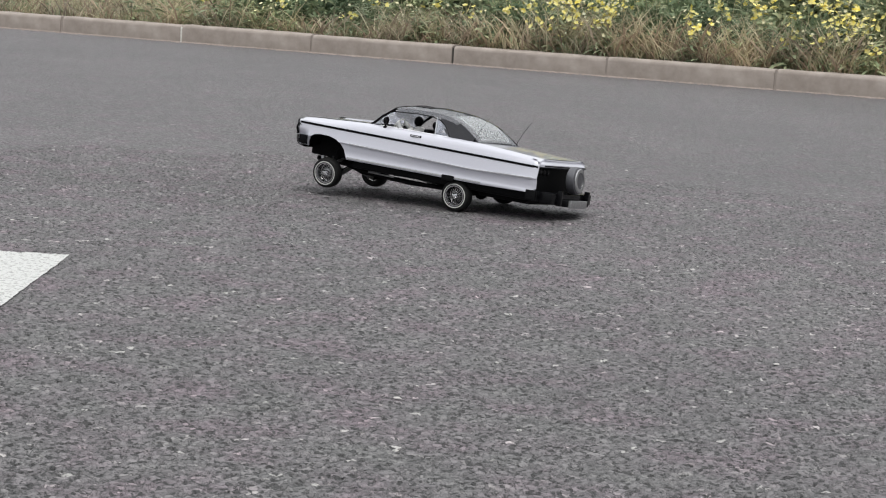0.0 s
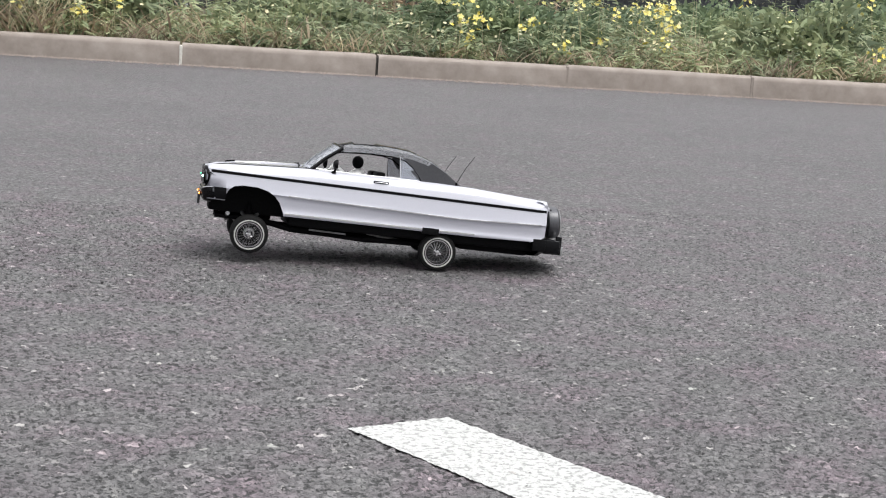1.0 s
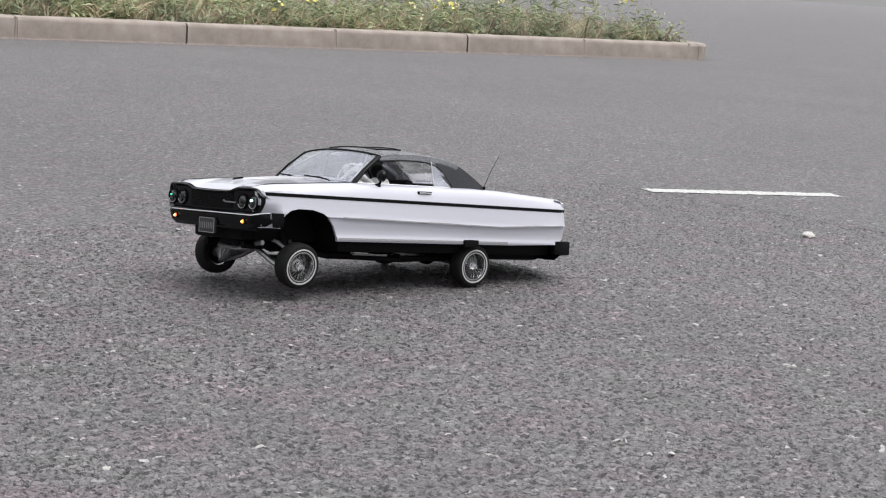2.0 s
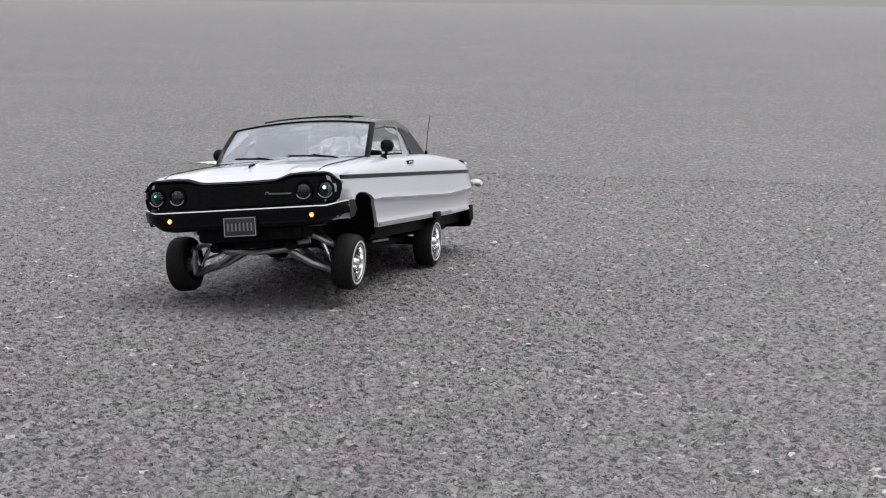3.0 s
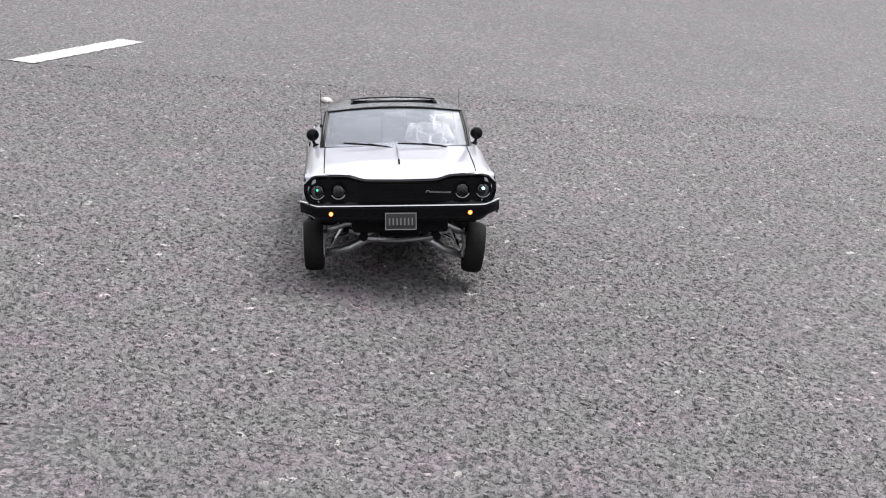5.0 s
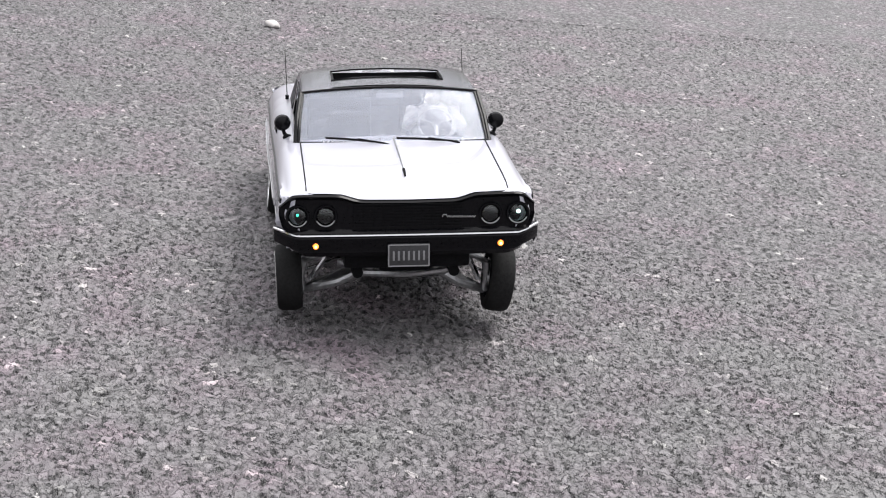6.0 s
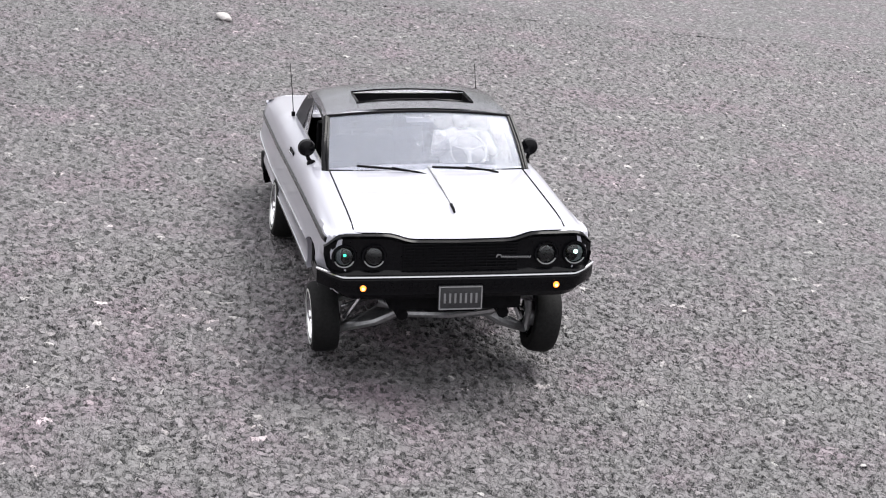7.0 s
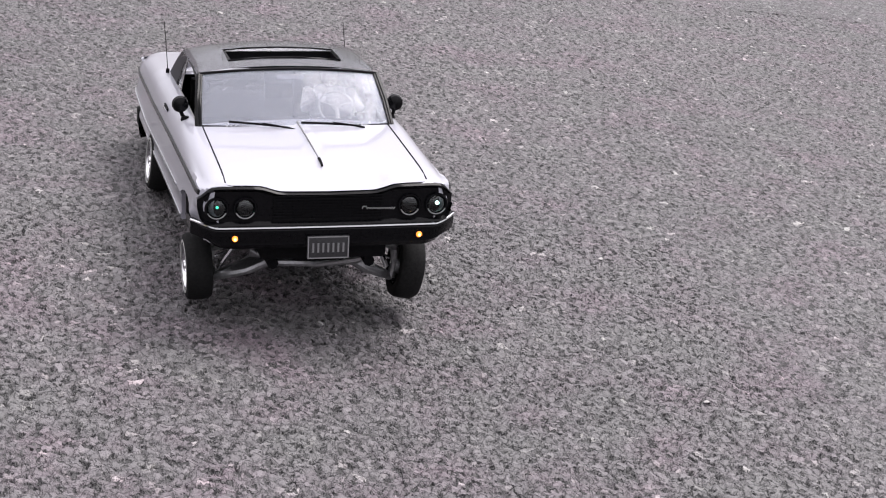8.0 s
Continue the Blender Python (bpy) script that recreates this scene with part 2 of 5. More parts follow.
def block(bm, lo, hi, m=None, bevel=0.0, segs=2):
    vs = [bm.verts.new(((lo[0], hi[0])[i & 1], (lo[1], hi[1])[i >> 1 & 1], (lo[2], hi[2])[i >> 2 & 1])) for i in range(8)]
    fs = [bm.faces.new([vs[i] for i in q]) for q in ((0, 1, 3, 2), (4, 6, 7, 5), (0, 4, 5, 1), (2, 3, 7, 6), (0, 2, 6, 4), (1, 5, 7, 3))]
    out = vs
    if bevel:
        bmesh.ops.recalc_face_normals(bm, faces=fs)
        r = bmesh.ops.bevel(bm, geom=list({e for f in fs for e in f.edges}), offset=bevel, segments=segs, profile=0.6, affect="EDGES")
        out = list({v for f in r["faces"] for v in f.verts} | {v for v in vs if v.is_valid})
    if m is not None:
        bmesh.ops.transform(bm, matrix=m, verts=[v for v in out if v.is_valid])
    return out


def lathe(bm, profile, m=None, n=32, closed=True):
    """Revolves (radius, along) pairs about the local y axis."""
    rings = []
    for r, a in profile:
        rings.append([bm.verts.new((r * math.cos(2 * math.pi * i / n), a, r * math.sin(2 * math.pi * i / n))) for i in range(n)])
    for p, q in zip(rings, rings[1:]):
        for i in range(n):
            bm.faces.new((p[i], p[(i + 1) % n], q[(i + 1) % n], q[i]))
    if closed:
        bm.faces.new(rings[0])
        bm.faces.new(rings[-1][::-1])
    vs = [v for r in rings for v in r]
    if m is not None:
        bmesh.ops.transform(bm, matrix=m, verts=vs)
    return vs


def tube(bm, pts, r, n=8, m=None, r1=None):
    """A round bar along points, tapering from r to r1."""
    pts = [Vector(p) for p in pts]
    r1 = r if r1 is None else r1
    rings = []
    for i, p in enumerate(pts):
        d = (pts[min(i + 1, len(pts) - 1)] - pts[max(i - 1, 0)]).normalized()
        a = d.orthogonal().normalized()
        b = d.cross(a)
        k = r + (r1 - r) * i / (len(pts) - 1)
        rings.append([bm.verts.new(p + k * (a * math.cos(2 * math.pi * j / n) + b * math.sin(2 * math.pi * j / n))) for j in range(n)])
    for p, q in zip(rings, rings[1:]):
        o = min(range(n), key=lambda s: (q[s].co - p[0].co).length)
        for j in range(n):
            bm.faces.new((p[j], p[(j + 1) % n], q[(j + 1 + o) % n], q[(j + o) % n]))
    bm.faces.new(rings[0])
    bm.faces.new(rings[-1][::-1])
    vs = [v for r_ in rings for v in r_]
    if m is not None:
        bmesh.ops.transform(bm, matrix=m, verts=vs)
    return vs


def sheet(bm, rows, m=None):
    """A grid of quads over rows of points."""
    g = [[bm.verts.new(p) for p in row] for row in rows]
    for a, b in zip(g, g[1:]):
        for i in range(len(a) - 1):
            bm.faces.new((a[i], a[i + 1], b[i + 1], b[i]))
    vs = [v for r in g for v in r]
    if m is not None:
        bmesh.ops.transform(bm, matrix=m, verts=vs)
    return vs


def lerp(x, table):
    """Piecewise linear value of a table of (x, value), x rising."""
    if x <= table[0][0]:
        return table[0][1]
    for (a, va), (b, vb) in zip(table, table[1:]):
        if x <= b:
            return va + (vb - va) * (x - a) / (b - a)
    return table[-1][1]


def smooth(x, table):
    """The same, eased over a short span."""
    return sum(lerp(x + d, table) for d in (-0.006, -0.003, 0.0, 0.003, 0.006)) / 5


# ---- ground ----
KERB_Y, KERB_END = -5.75, -7.3


def ground_height(x, y):
    """Level car park; behind the kerb a low bank that falls away to a lower road."""
    if y > KERB_Y - 0.12 or x < KERB_END:
        return 0.0
    d = KERB_Y - 0.12 - y
    return lerp(d, [(0, 0.075), (1.5, 0.13), (3.5, 0.0), (7.0, -0.57), (60, -0.57), (90, 0.0)])


# stretches of asphalt with their stones built out, and the spacing of their points
NEAR_ASPHALT = [(-0.05, 0.74, -0.54, 0.42, 0.0014), (0.74, 1.08, -0.30, 0.82, 0.0024), (-1.30, -0.05, -0.82, 0.42, 0.0032), (-1.30, 0.745, 0.42, 2.20, 0.0034)]


def grid_patch(x0, x1, y0, y1, h):
    """A fine level grid."""
    nx, ny = int((x1 - x0) / h) + 1, int((y1 - y0) / h) + 1
    v = np.zeros((ny, nx, 3))
    v[..., 0], v[..., 1] = np.linspace(x0, x1, nx)[None], np.linspace(y0, y1, ny)[:, None]
    k = np.arange(nx * ny).reshape(ny, nx)
    return v.reshape(-1, 3), np.stack([k[:-1, :-1], k[:-1, 1:], k[1:, 1:], k[1:, :-1]], -1).reshape(-1, 4)


def build_ground():
    r = 1500
    cells = [(-r, r, 2.15, r), (-r, -1.26, KERB_Y - 0.06, 2.18), (1.03, r, KERB_Y - 0.06, 2.18), (-1.28, 1.06, KERB_Y - 0.06, -0.78),
             (-0.08, 1.06, -0.80, -0.50), (0.71, 1.06, -0.52, -0.26), (0.71, 1.06, 0.78, 2.18), (-r, KERB_END - 0.06, -r, KERB_Y - 0.06)]
    verts, faces, o = [], [], 0
    # a lower bed closes the seams between the stretches
    for x0, x1, y0, y1, z in [(*c, -0.0008 - 0.0001 * i) for i, c in enumerate(cells)] + [(-1.29, 1.07, -0.81, 2.19, -0.010)]:
        verts.append(np.array([(x0, y0, z), (x1, y0, z), (x1, y1, z), (x0, y1, z)], float))
        faces.append(np.array([[o, o + 1, o + 2, o + 3]]))
        o += 4
    for patch in NEAR_ASPHALT:
        v, f = grid_patch(*patch)
        verts.append(v)
        faces.append(f + o)
        o += len(v)
    verts, faces = np.concatenate(verts), np.concatenate(faces)
    me = bpy.data.meshes.new("ground")
    me.vertices.add(len(verts))
    me.vertices.foreach_set("co", verts.ravel())
    me.loops.add(faces.size)
    me.loops.foreach_set("vertex_index", faces.ravel().astype(np.int32))
    me.polygons.add(len(faces))
    me.polygons.foreach_set("loop_start", np.arange(0, faces.size, 4, dtype=np.int32))
    me.update(calc_edges=True)
    me.shade_smooth()
    me.materials.append(ASPHALT)
    me.materials.append(FAR_ASPHALT)
    for i in range(len(cells) + 1):
        me.polygons[i].material_index = 1
    tagged(new("ground", me), "worn dark grey asphalt of an empty car park", "asphalt", kind="structure")
    bm = bmesh.new()
    ys = [KERB_Y - 0.10 - d for d in (0, 0.3, 0.7, 1.2, 1.8, 2.6, 3.6, 5, 7, 12, 30, 60, 90, 400)]
    xs = [KERB_END + 0.05 + d for d in [0.25 * i for i in range(90)] + [30, 60, 200, 1000]]
    sheet(bm, [[(x, y, ground_height(x, y) + 0.05 * noise.noise((x * 1.3, y * 1.3, 2)) * (y > -12)) for x in xs] for y in ys])
    tagged(part("verge", bm, SOIL), "bare brown soil bank behind the kerb", "soil", kind="structure")


build_ground()


def line_marking(label, a, b, width, near=0.0):
    """A worn painted bar from a to b, its stones built out over the near stretch."""
    a, b = Vector(a), Vector(b)
    d = (b - a).normalized()
    s = Vector((-d.y, d.x)) * width / 2
    total = (b - a).length
    along = [0.0028 * i for i in range(int(near / 0.0028))]
    start = along[-1] + 0.0028 if along else 0.0
    along += [start + (total - start) * i / 100 for i in range(101)]
    wide = 44 if near else 12
    verts, faces = [], []
    for i, u in enumerate(along):
        c = a + d * u
        for j in range(wide + 1):
            k = 2 * j / wide - 1
            e = 0.0015 * noise.noise((u * 150, j * 7.1, a.x)) + 0.002 * noise.noise((u * 40, j * 7.1, a.x)) if j in (0, wide) else 0
            verts.append((c.x + s.x * k * (1 + e / width), c.y + s.y * k * (1 + e * 2 / width), 0.0014))
            if i and j:
                q = i * (wide + 1) + j
                faces.append((q, q - wide - 1, q - wide - 2, q - 1))
    me = bpy.data.meshes.new("road_marking")
    me.from_pydata(verts, [], faces)
    me.materials.append(PAINT_LINE)
    me.shade_smooth()
    tagged(new("road_marking", me), label, "road marking", group="bay lines", kind="structure")


line_marking("worn white painted bay line on dark asphalt", (0.06, 1.06), (-1.59, 4.03), 0.12, 1.3)
line_marking("short white painted bar on grey asphalt", (-1.67, -0.50), (-1.25, -0.66), 0.055)


# ---- kerb ----
def build_kerb():
    kerb = thing("kerb", "pale weathered concrete kerb with stained joints beside a weedy bank", "kerb", kind="structure")
    n, length = 24, 0.915
    shapes = []
    for k in range(4):
        rnd = random.Random(k)
        bm = bmesh.new()
        rows = []
        prof = [(0.0, -0.02), (0.0, 0.078), (0.004, 0.090), (0.014, 0.098), (0.03, 0.100), (0.115, 0.101), (0.122, 0.094), (0.124, -0.02)]
        for i in range(13):
            x = (length - 0.012) * i / 12
            rows.append([(x, -p[0] + 0.0025 * noise.noise((x * 9, p[1] * 30, k * 5)), p[1] + 0.003 * noise.noise((x * 7, p[0] * 40, k * 3 + 1)) * (p[1] > 0)) for p in prof])
        sheet(bm, rows)
        me_rows = [v for v in bm.verts]
        bm.verts.ensure_lookup_table()
        m_ = len(prof)
        bm.faces.new(bm.verts[:m_])
        bm.faces.new(bm.verts[len(me_rows) - m_:][::-1])
        ob = part("kerb_stone", bm, CONCRETE, kerb)
        ob.location = (KERB_END + 0.3 + length * k, KERB_Y, 0)
        shapes.append(ob.data)
    for k in range(4, n):
        ob = new("kerb_stone", shapes[(k * 7) % 4])
        ob.parent = kerb
        ob.location = (KERB_END + 0.3 + length * k, KERB_Y + 0.004 * math.sin(k * 2.3), 0.003 * math.sin(k * 1.7))
    for k in range(n):
        bm = bmesh.new()
        block(bm, (-0.013, -0.118, -0.01), (0.001, -0.006, 0.088), bevel=0.002, segs=1)
        ob = part("joint", bm, MORTAR if k in (8, 13) else DARK_JOINT if k in (2, 4, 7, 11, 15) else CONCRETE, kerb)
        ob.location = (KERB_END + 0.3 + length * k, KERB_Y + (0.008 if k in (8, 13) else 0.001 if k in (2, 4, 7, 11, 15) else 0.005), 0 if k in (2, 4, 7, 8, 11, 13, 15) else 0.011)
    # the kerb turns away at its end
    for i in range(6):
        bm = bmesh.new()
        a0, a1 = radians(90 + 15 * i), radians(90 + 15 * (i + 1) - 0.6)
        c = Vector((KERB_END + 0.3, KERB_Y - 0.42))
        rows = []
        for k in range(4):
            a = a0 + (a1 - a0) * k / 3
            rows.append([(c.x + (0.42 - p) * math.cos(a), c.y + (0.42 - p) * math.sin(a), z) for p, z in ((0, -0.02), (0, 0.082), (0.012, 0.097), (0.03, 0.100), (0.12, 0.100), (0.124, -0.02))])
        sheet(bm, rows)
        part("kerb_stone", bm, CONCRETE, kerb)
    for k in range(12):
        ob = new("kerb_stone", shapes[k % 4])
        ob.parent = kerb
        ob.matrix_basis = Matrix.Translation((KERB_END - 0.12, KERB_Y - 0.43 - length * (k + 1), 0)) @ pose(0, 0, 0, 0, 0, 90)


build_kerb()


# ---- the model car ----
# Body frame: x forward, y to the car's left, z up, zero at the belt stripe. The body stands nose-up and leans a little to its right.
UP = Vector((math.tan(radians(3.6)), math.tan(radians(5.0)), 1.0)).normalized()
FORE = (Vector((1, 0, 0)) - UP * UP.x).normalized()
BODY = Matrix.Translation((0, 0, 0.108)) @ Matrix((FORE, UP.cross(FORE), UP)).to_4x4()

car = thing("model_car", "white scale-model lowrider coupe with black roof, nose raised on asphalt", "model car")

WIDE = [(-0.268, 0.1035), (-0.262, 0.1065), (-0.24, 0.1085), (-0.10, 0.1090), (0.05, 0.1075), (0.15, 0.1070), (0.215, 0.1070), (0.232, 0.1068), (0.238, 0.1055), (0.2405, 0.1035), (0.2425, 0.1010), (0.2445, 0.0975), (0.2455, 0.0945)]
TOP = [(-0.268, 0.0115), (-0.24, 0.0135), (-0.15, 0.0195), (-0.10, 0.021), (0.09, 0.021), (0.15, 0.018), (0.215, 0.0145), (0.236, 0.0125), (0.2455, 0.009)]
STRIPE = [(-0.268, -0.0038), (0.2455, 0.0030)]
ARCH = [(0.1262, -0.0525), (0.1275, -0.047), (0.1335, -0.034), (0.142, -0.0245), (0.152, -0.0185), (0.168, -0.0145), (0.19, -0.014), (0.202, -0.0165), (0.209, -0.0215), (0.2125, -0.029), (0.2138, -0.039)]


def bottom(x):
    if -0.105 < x < -0.082:
        return -0.0462
    if x > 0.2139:
        return -0.0385
    if x > 0.1262:
        return lerp(x, ARCH)
    return lerp(x, [(-0.268, -0.043), (-0.25, -0.0505), (-0.165, -0.0525), (0.1262, -0.0525)])


def side_y(x, z):
    """Half width of the body at a place on its side."""
    w = lerp(x, WIDE)
    top, st = lerp(x, TOP), lerp(x, STRIPE)
    if x > 0.2139 and z < -0.010:
        w -= 0.007 * min(1.0, (-0.010 - z) / 0.008) * min(1.0, (x - 0.2139) / 0.012)
    crease = lerp(x, [(-0.268, -0.024), (-0.14, -0.028), (0.12, -0.0225), (0.2455, -0.020)])
    t = [(-0.055, w - 0.0062), (-0.0505, w - 0.0035), (-0.047, w - 0.0036), (-0.044, w - 0.0052), (crease - 0.003, w - 0.0022), (crease, w), (crease + 0.0025, w - 0.0010), (st - 0.006, w - 0.0030), (st, w - 0.0034), (st + 0.005, w - 0.0046), (top - 0.0065, w - 0.0080), (top - 0.0025, w - 0.0125), (top - 0.0008, w - 0.0165), (top, w - 0.0200)]
    return lerp(z, t)


def nose_x(y):
    return 0.2457 + 0.0015 * (1 - (abs(y) / 0.1) ** 2) - 0.0062 * max(0, (abs(y) - 0.089) / 0.0152) ** 2


def nose_top(y):
    """Upper edge of the front panel: low between the lamps, raised brows over them."""
    return smooth(abs(y), [(0, 0.0034), (0.040, 0.0040), (0.0445, 0.0052), (0.0505, 0.0084), (0.055, 0.0092), (0.090, 0.0097), (0.0965, 0.0086), (0.1008, 0.0050), (0.1042, -0.0060)])


def top_z(x, y):
    """Height of hood, cowl and deck."""
    q = min(x, 0.226)
    w = lerp(q, WIDE) - 0.020
    k = min(1.0, abs(y) / w)
    crown = lerp(q, [(-0.268, 0.0005), (-0.20, 0.001), (-0.12, 0.001), (0.09, 0.003), (0.20, 0.0035), (0.236, 0.001)])
    dip = lerp(q, [(0.0, 0.0), (0.195, 0.0), (0.226, -0.0030)]) * (1 - min(1, max(0, (k - 0.50) / 0.11)))
    spine = 0.0016 * max(0, 1 - abs(y) / 0.004) * (0.09 < x < 0.222)
    z = lerp(q, TOP) + crown * (1 - k * k) + dip + spine
    if x > 0.226:
        u = min(1.0, (x - 0.226) / 0.0185)
        u = u * u * (3 - 2 * u)
        z += (nose_top(y) + 0.0006 - z) * u
    return z


def build_shell():
    xs = sorted(set([round(-0.268 + 0.006 * i, 4) for i in range(86)] + [p[0] for p in ARCH] + [0.1261, 0.2139, 0.21395, -0.105, -0.0820, -0.10501, -0.08199, 0.2455, 0.242, 0.239] + [0.1375, 0.147, 0.16, 0.178, 0.197, 0.2055, 0.211]))
    xs = [x for x in xs if x <= 0.2455]
    levels = [-0.0525, -0.0505, -0.048, -0.046, -0.043, -0.036, -0.030, -0.027, -0.0245, -0.0225, -0.020, -0.016, -0.011, -0.006, -0.001, 0.004, 0.008]
    bm = bmesh.new()
    for s in (1, -1):
        rows = []
        for x in xs:
            zb, zt = bottom(x), lerp(x, TOP)
            col = [max(zb, min(z, zt - 0.0068)) for z in levels] + [zt - 0.0065, zt - 0.0045, zt - 0.0025, zt - 0.0015, zt - 0.0008, zt - 0.0003, zt]
            rows.append([(x, s * side_y(x, z), z) for z in col])
        sheet(bm, rows)
        # rolled-in lip along the lower edge and the arch
        sheet(bm, [[(x, s * side_y(x, bottom(x)), bottom(x)), (x, s * (side_y(x, bottom(x)) - 0.0035), bottom(x) + 0.0004)] for x in xs])
    half = [0.045, 0.12, 0.25, 0.38, 0.46, 0.5, 0.53, 0.56, 0.59, 0.62, 0.65, 0.7, 0.85, 0.955, 0.97, 0.985, 1]
    across = [-k for k in reversed(half)] + [0] + half
    for lo, hi in ((0.0895, 0.2445), (-0.268, -0.118)):
        cols = [x for x in xs if lo <= x <= hi] + ([lo, hi, 0.226, 0.229, 0.2345, 0.237] if lo > 0 else [hi])
        cols = sorted(set(cols))
        sheet(bm, [[(x, (lerp(x, WIDE) - 0.020) * k, top_z(x, (lerp(x, WIDE) - 0.020) * k)) for k in across] for x in cols])
    # door tops and the cowl edge
    for s in (1, -1):
        sheet(bm, [[(x, s * (lerp(x, WIDE) - 0.020), lerp(x, TOP)), (x, s * 0.0845, lerp(x, TOP) - 0.0004), (x, s * 0.083, 0.004)] for x in [-0.125 + 0.0215 * i for i in range(11)]])
    # nose plate behind the grille and tail plate
    sheet(bm, [[(0.2385, y, -0.036), (0.2385, y, 0.001)] for y in (-0.0985, 0, 0.0985)])
    bmesh.ops.remove_doubles(bm, verts=bm.verts, dist=0.00005)
    bmesh.ops.dissolve_degenerate(bm, edges=bm.edges, dist=0.00004)
    bmesh.ops.transform(bm, matrix=BODY, verts=bm.verts)
    return part("body_shell", bm, WHITE, car, "pearl white painted body shell")


shell = build_shell()


def body_part(name, bm, material, parent=None, label=""):
    bmesh.ops.transform(bm, matrix=BODY, verts=bm.verts)
    return part(name, bm, material, parent or car, label)


def ribbon_on_side(s, x0, x1, zf, half, proud, n=60):
    """A strip that follows the body side at height zf(x)."""
    bm = bmesh.new()
    rows = []
    for i in range(n + 1):
        x = x0 + (x1 - x0) * i / n
        z = zf(x)
        y = lambda q: s * (side_y(x, q))
        rows.append([(x, y(z - half), z - half), (x, y(z) + s * proud, z - half * 0.8), (x, y(z) + s * proud, z + half * 0.8), (x, y(z + half), z + half)])
    sheet(bm, rows)
    return bm


for s in (1, -1):
    body_part("belt_stripe", ribbon_on_side(s, -0.2665, 0.2445, lambda x: lerp(x, STRIPE), 0.0022, 0.0008), GLOSS_BLACK, label="thin black belt stripe")
    body_part("crease_trim", ribbon_on_side(s, -0.26, 0.122, lambda x: lerp(x, [(-0.268, -0.024), (-0.14, -0.028), (0.12, -0.0225), (0.2455, -0.020)]), 0.0009, 0.0005), CHROME, label="thin bright side moulding")
    body_part("sill_trim", ribbon_on_side(s, -0.16, 0.124, lambda x: -0.0490, 0.0014, 0.0006), CHROME, label="bright sill moulding")
    bm = bmesh.new()
    gap_y = 0.0818
    pts = [(x, s * gap_y, top_z(x, gap_y) + 0.0002) for x in [0.093 + 0.0146 * i for i in range(11)]]
    tube(bm, pts, 0.0006, 6)
    body_part("hood_gap", bm, MATTE_BLACK)
    # door handle in a dark recess
    bm = bmesh.new()
    block(bm, (-0.0245, -0.0009, -0.0024), (-0.001, 0.0009, 0.0024), pose(0, s * side_y(-0.012, 0.0125), 0.0122) @ pose(0, 0, 0, s * -14, 0, 0), 0.0006)
    handle = body_part("door_handle", bm, MATTE_BLACK, label="black recessed door handle")
    bm = bmesh.new()
    tube(bm, [(-0.0225, s * (side_y(-0.012, 0.0125) + 0.0018), 0.0124), (-0.012, s * (side_y(-0.012, 0.0125) + 0.0026), 0.0128), (-0.003, s * (side_y(-0.012, 0.0125) + 0.0018), 0.0124)], 0.0008, 8)
    body_part("pull", bm, CHROME, handle)
    # dark block at the rear wheel cut-out
    bm = bmesh.new()
    block(bm, (-0.106, s * 0.1005 - 0.004, -0.056), (-0.081, s * 0.1005 + 0.0075, -0.0465), None, 0.0012)
    body_part("wheel_cutout", bm, MATTE_BLACK)

# spine ornament on the hood
bm = bmesh.new()
tube(bm, [(0.098, 0, top_z(0.098, 0) + 0.0002), (0.16, 0, top_z(0.16, 0) + 0.0003), (0.205, 0, top_z(0.205, 0) + 0.0004)], 0.0008, 6)
body_part("hood_spine", bm, ALLOY, label="thin bright hood spine")
bm = bmesh.new()
tube(bm, [(0.202, 0, top_z(0.205, 0) + 0.001), (0.212, 0, top_z(0.212, 0) + 0.0016), (0.2165, 0, top_z(0.216, 0) + 0.001)], 0.0013, 8, r1=0.0009)
body_part("hood_ornament", bm, MATTE_BLACK, label="small dark hood ornament")
# cowl vents
for s in (1, -1):
    for i in range(14):
        bm = bmesh.new()
        y = s * (0.012 + 0.0038 * i)
        block(bm, (0.0945, y - 0.0008, top_z(0.098, y) - 0.0004), (0.1005, y + 0.0008, top_z(0.098, y) + 0.0004))
        body_part("cowl_slot", bm, ALLOY)

# ---- chassis, wheel wells and the dark underside ----
bm = bmesh.new()
block(bm, (-0.252, -0.092, -0.066), (0.118, 0.092, -0.050), None, 0.004)
block(bm, (-0.25, -0.075, -0.074), (-0.14, 0.075, -0.060), None, 0.006)
body_part("floor_pan", bm, MATTE_BLACK, label="matte black chassis floor")
for s in (1, -1):
    bm = bmesh.new()
    tube(bm, [(0.225, s * 0.040, -0.062), (0.16, s * 0.040, -0.064), (0.11, s * 0.062, -0.072), (0.0, s * 0.070, -0.075), (-0.08, s * 0.066, -0.073), (-0.13, s * 0.05, -0.064)], 0.0048, 8)
    body_part("frame_rail", bm, MATTE_BLACK)
    bm = bmesh.new()
    tube(bm, [(0.085, s * 0.083, -0.069), (0.03, s * 0.083, -0.0700)], 0.0014, 8)
    body_part("exhaust_pipe", bm, ALLOY, label="thin grey exhaust pipe")
    # front wheel housing
    bm = bmesh.new()
    rows = []
    for x, z in [(0.1205, -0.060), (0.1265, -0.045), (0.134, -0.031), (0.145, -0.0205), (0.158, -0.014), (0.175, -0.0112), (0.192, -0.0112), (0.205, -0.0145), (0.212, -0.021), (0.2165, -0.036)]:
        rows.append([(x, s * 0.098, z), (x, s * 0.055, z), (x, s * 0.052, -0.056)])
    sheet(bm, rows)
    body_part("wheel_housing", bm, MATTE_BLACK)
bm = bmesh.new()
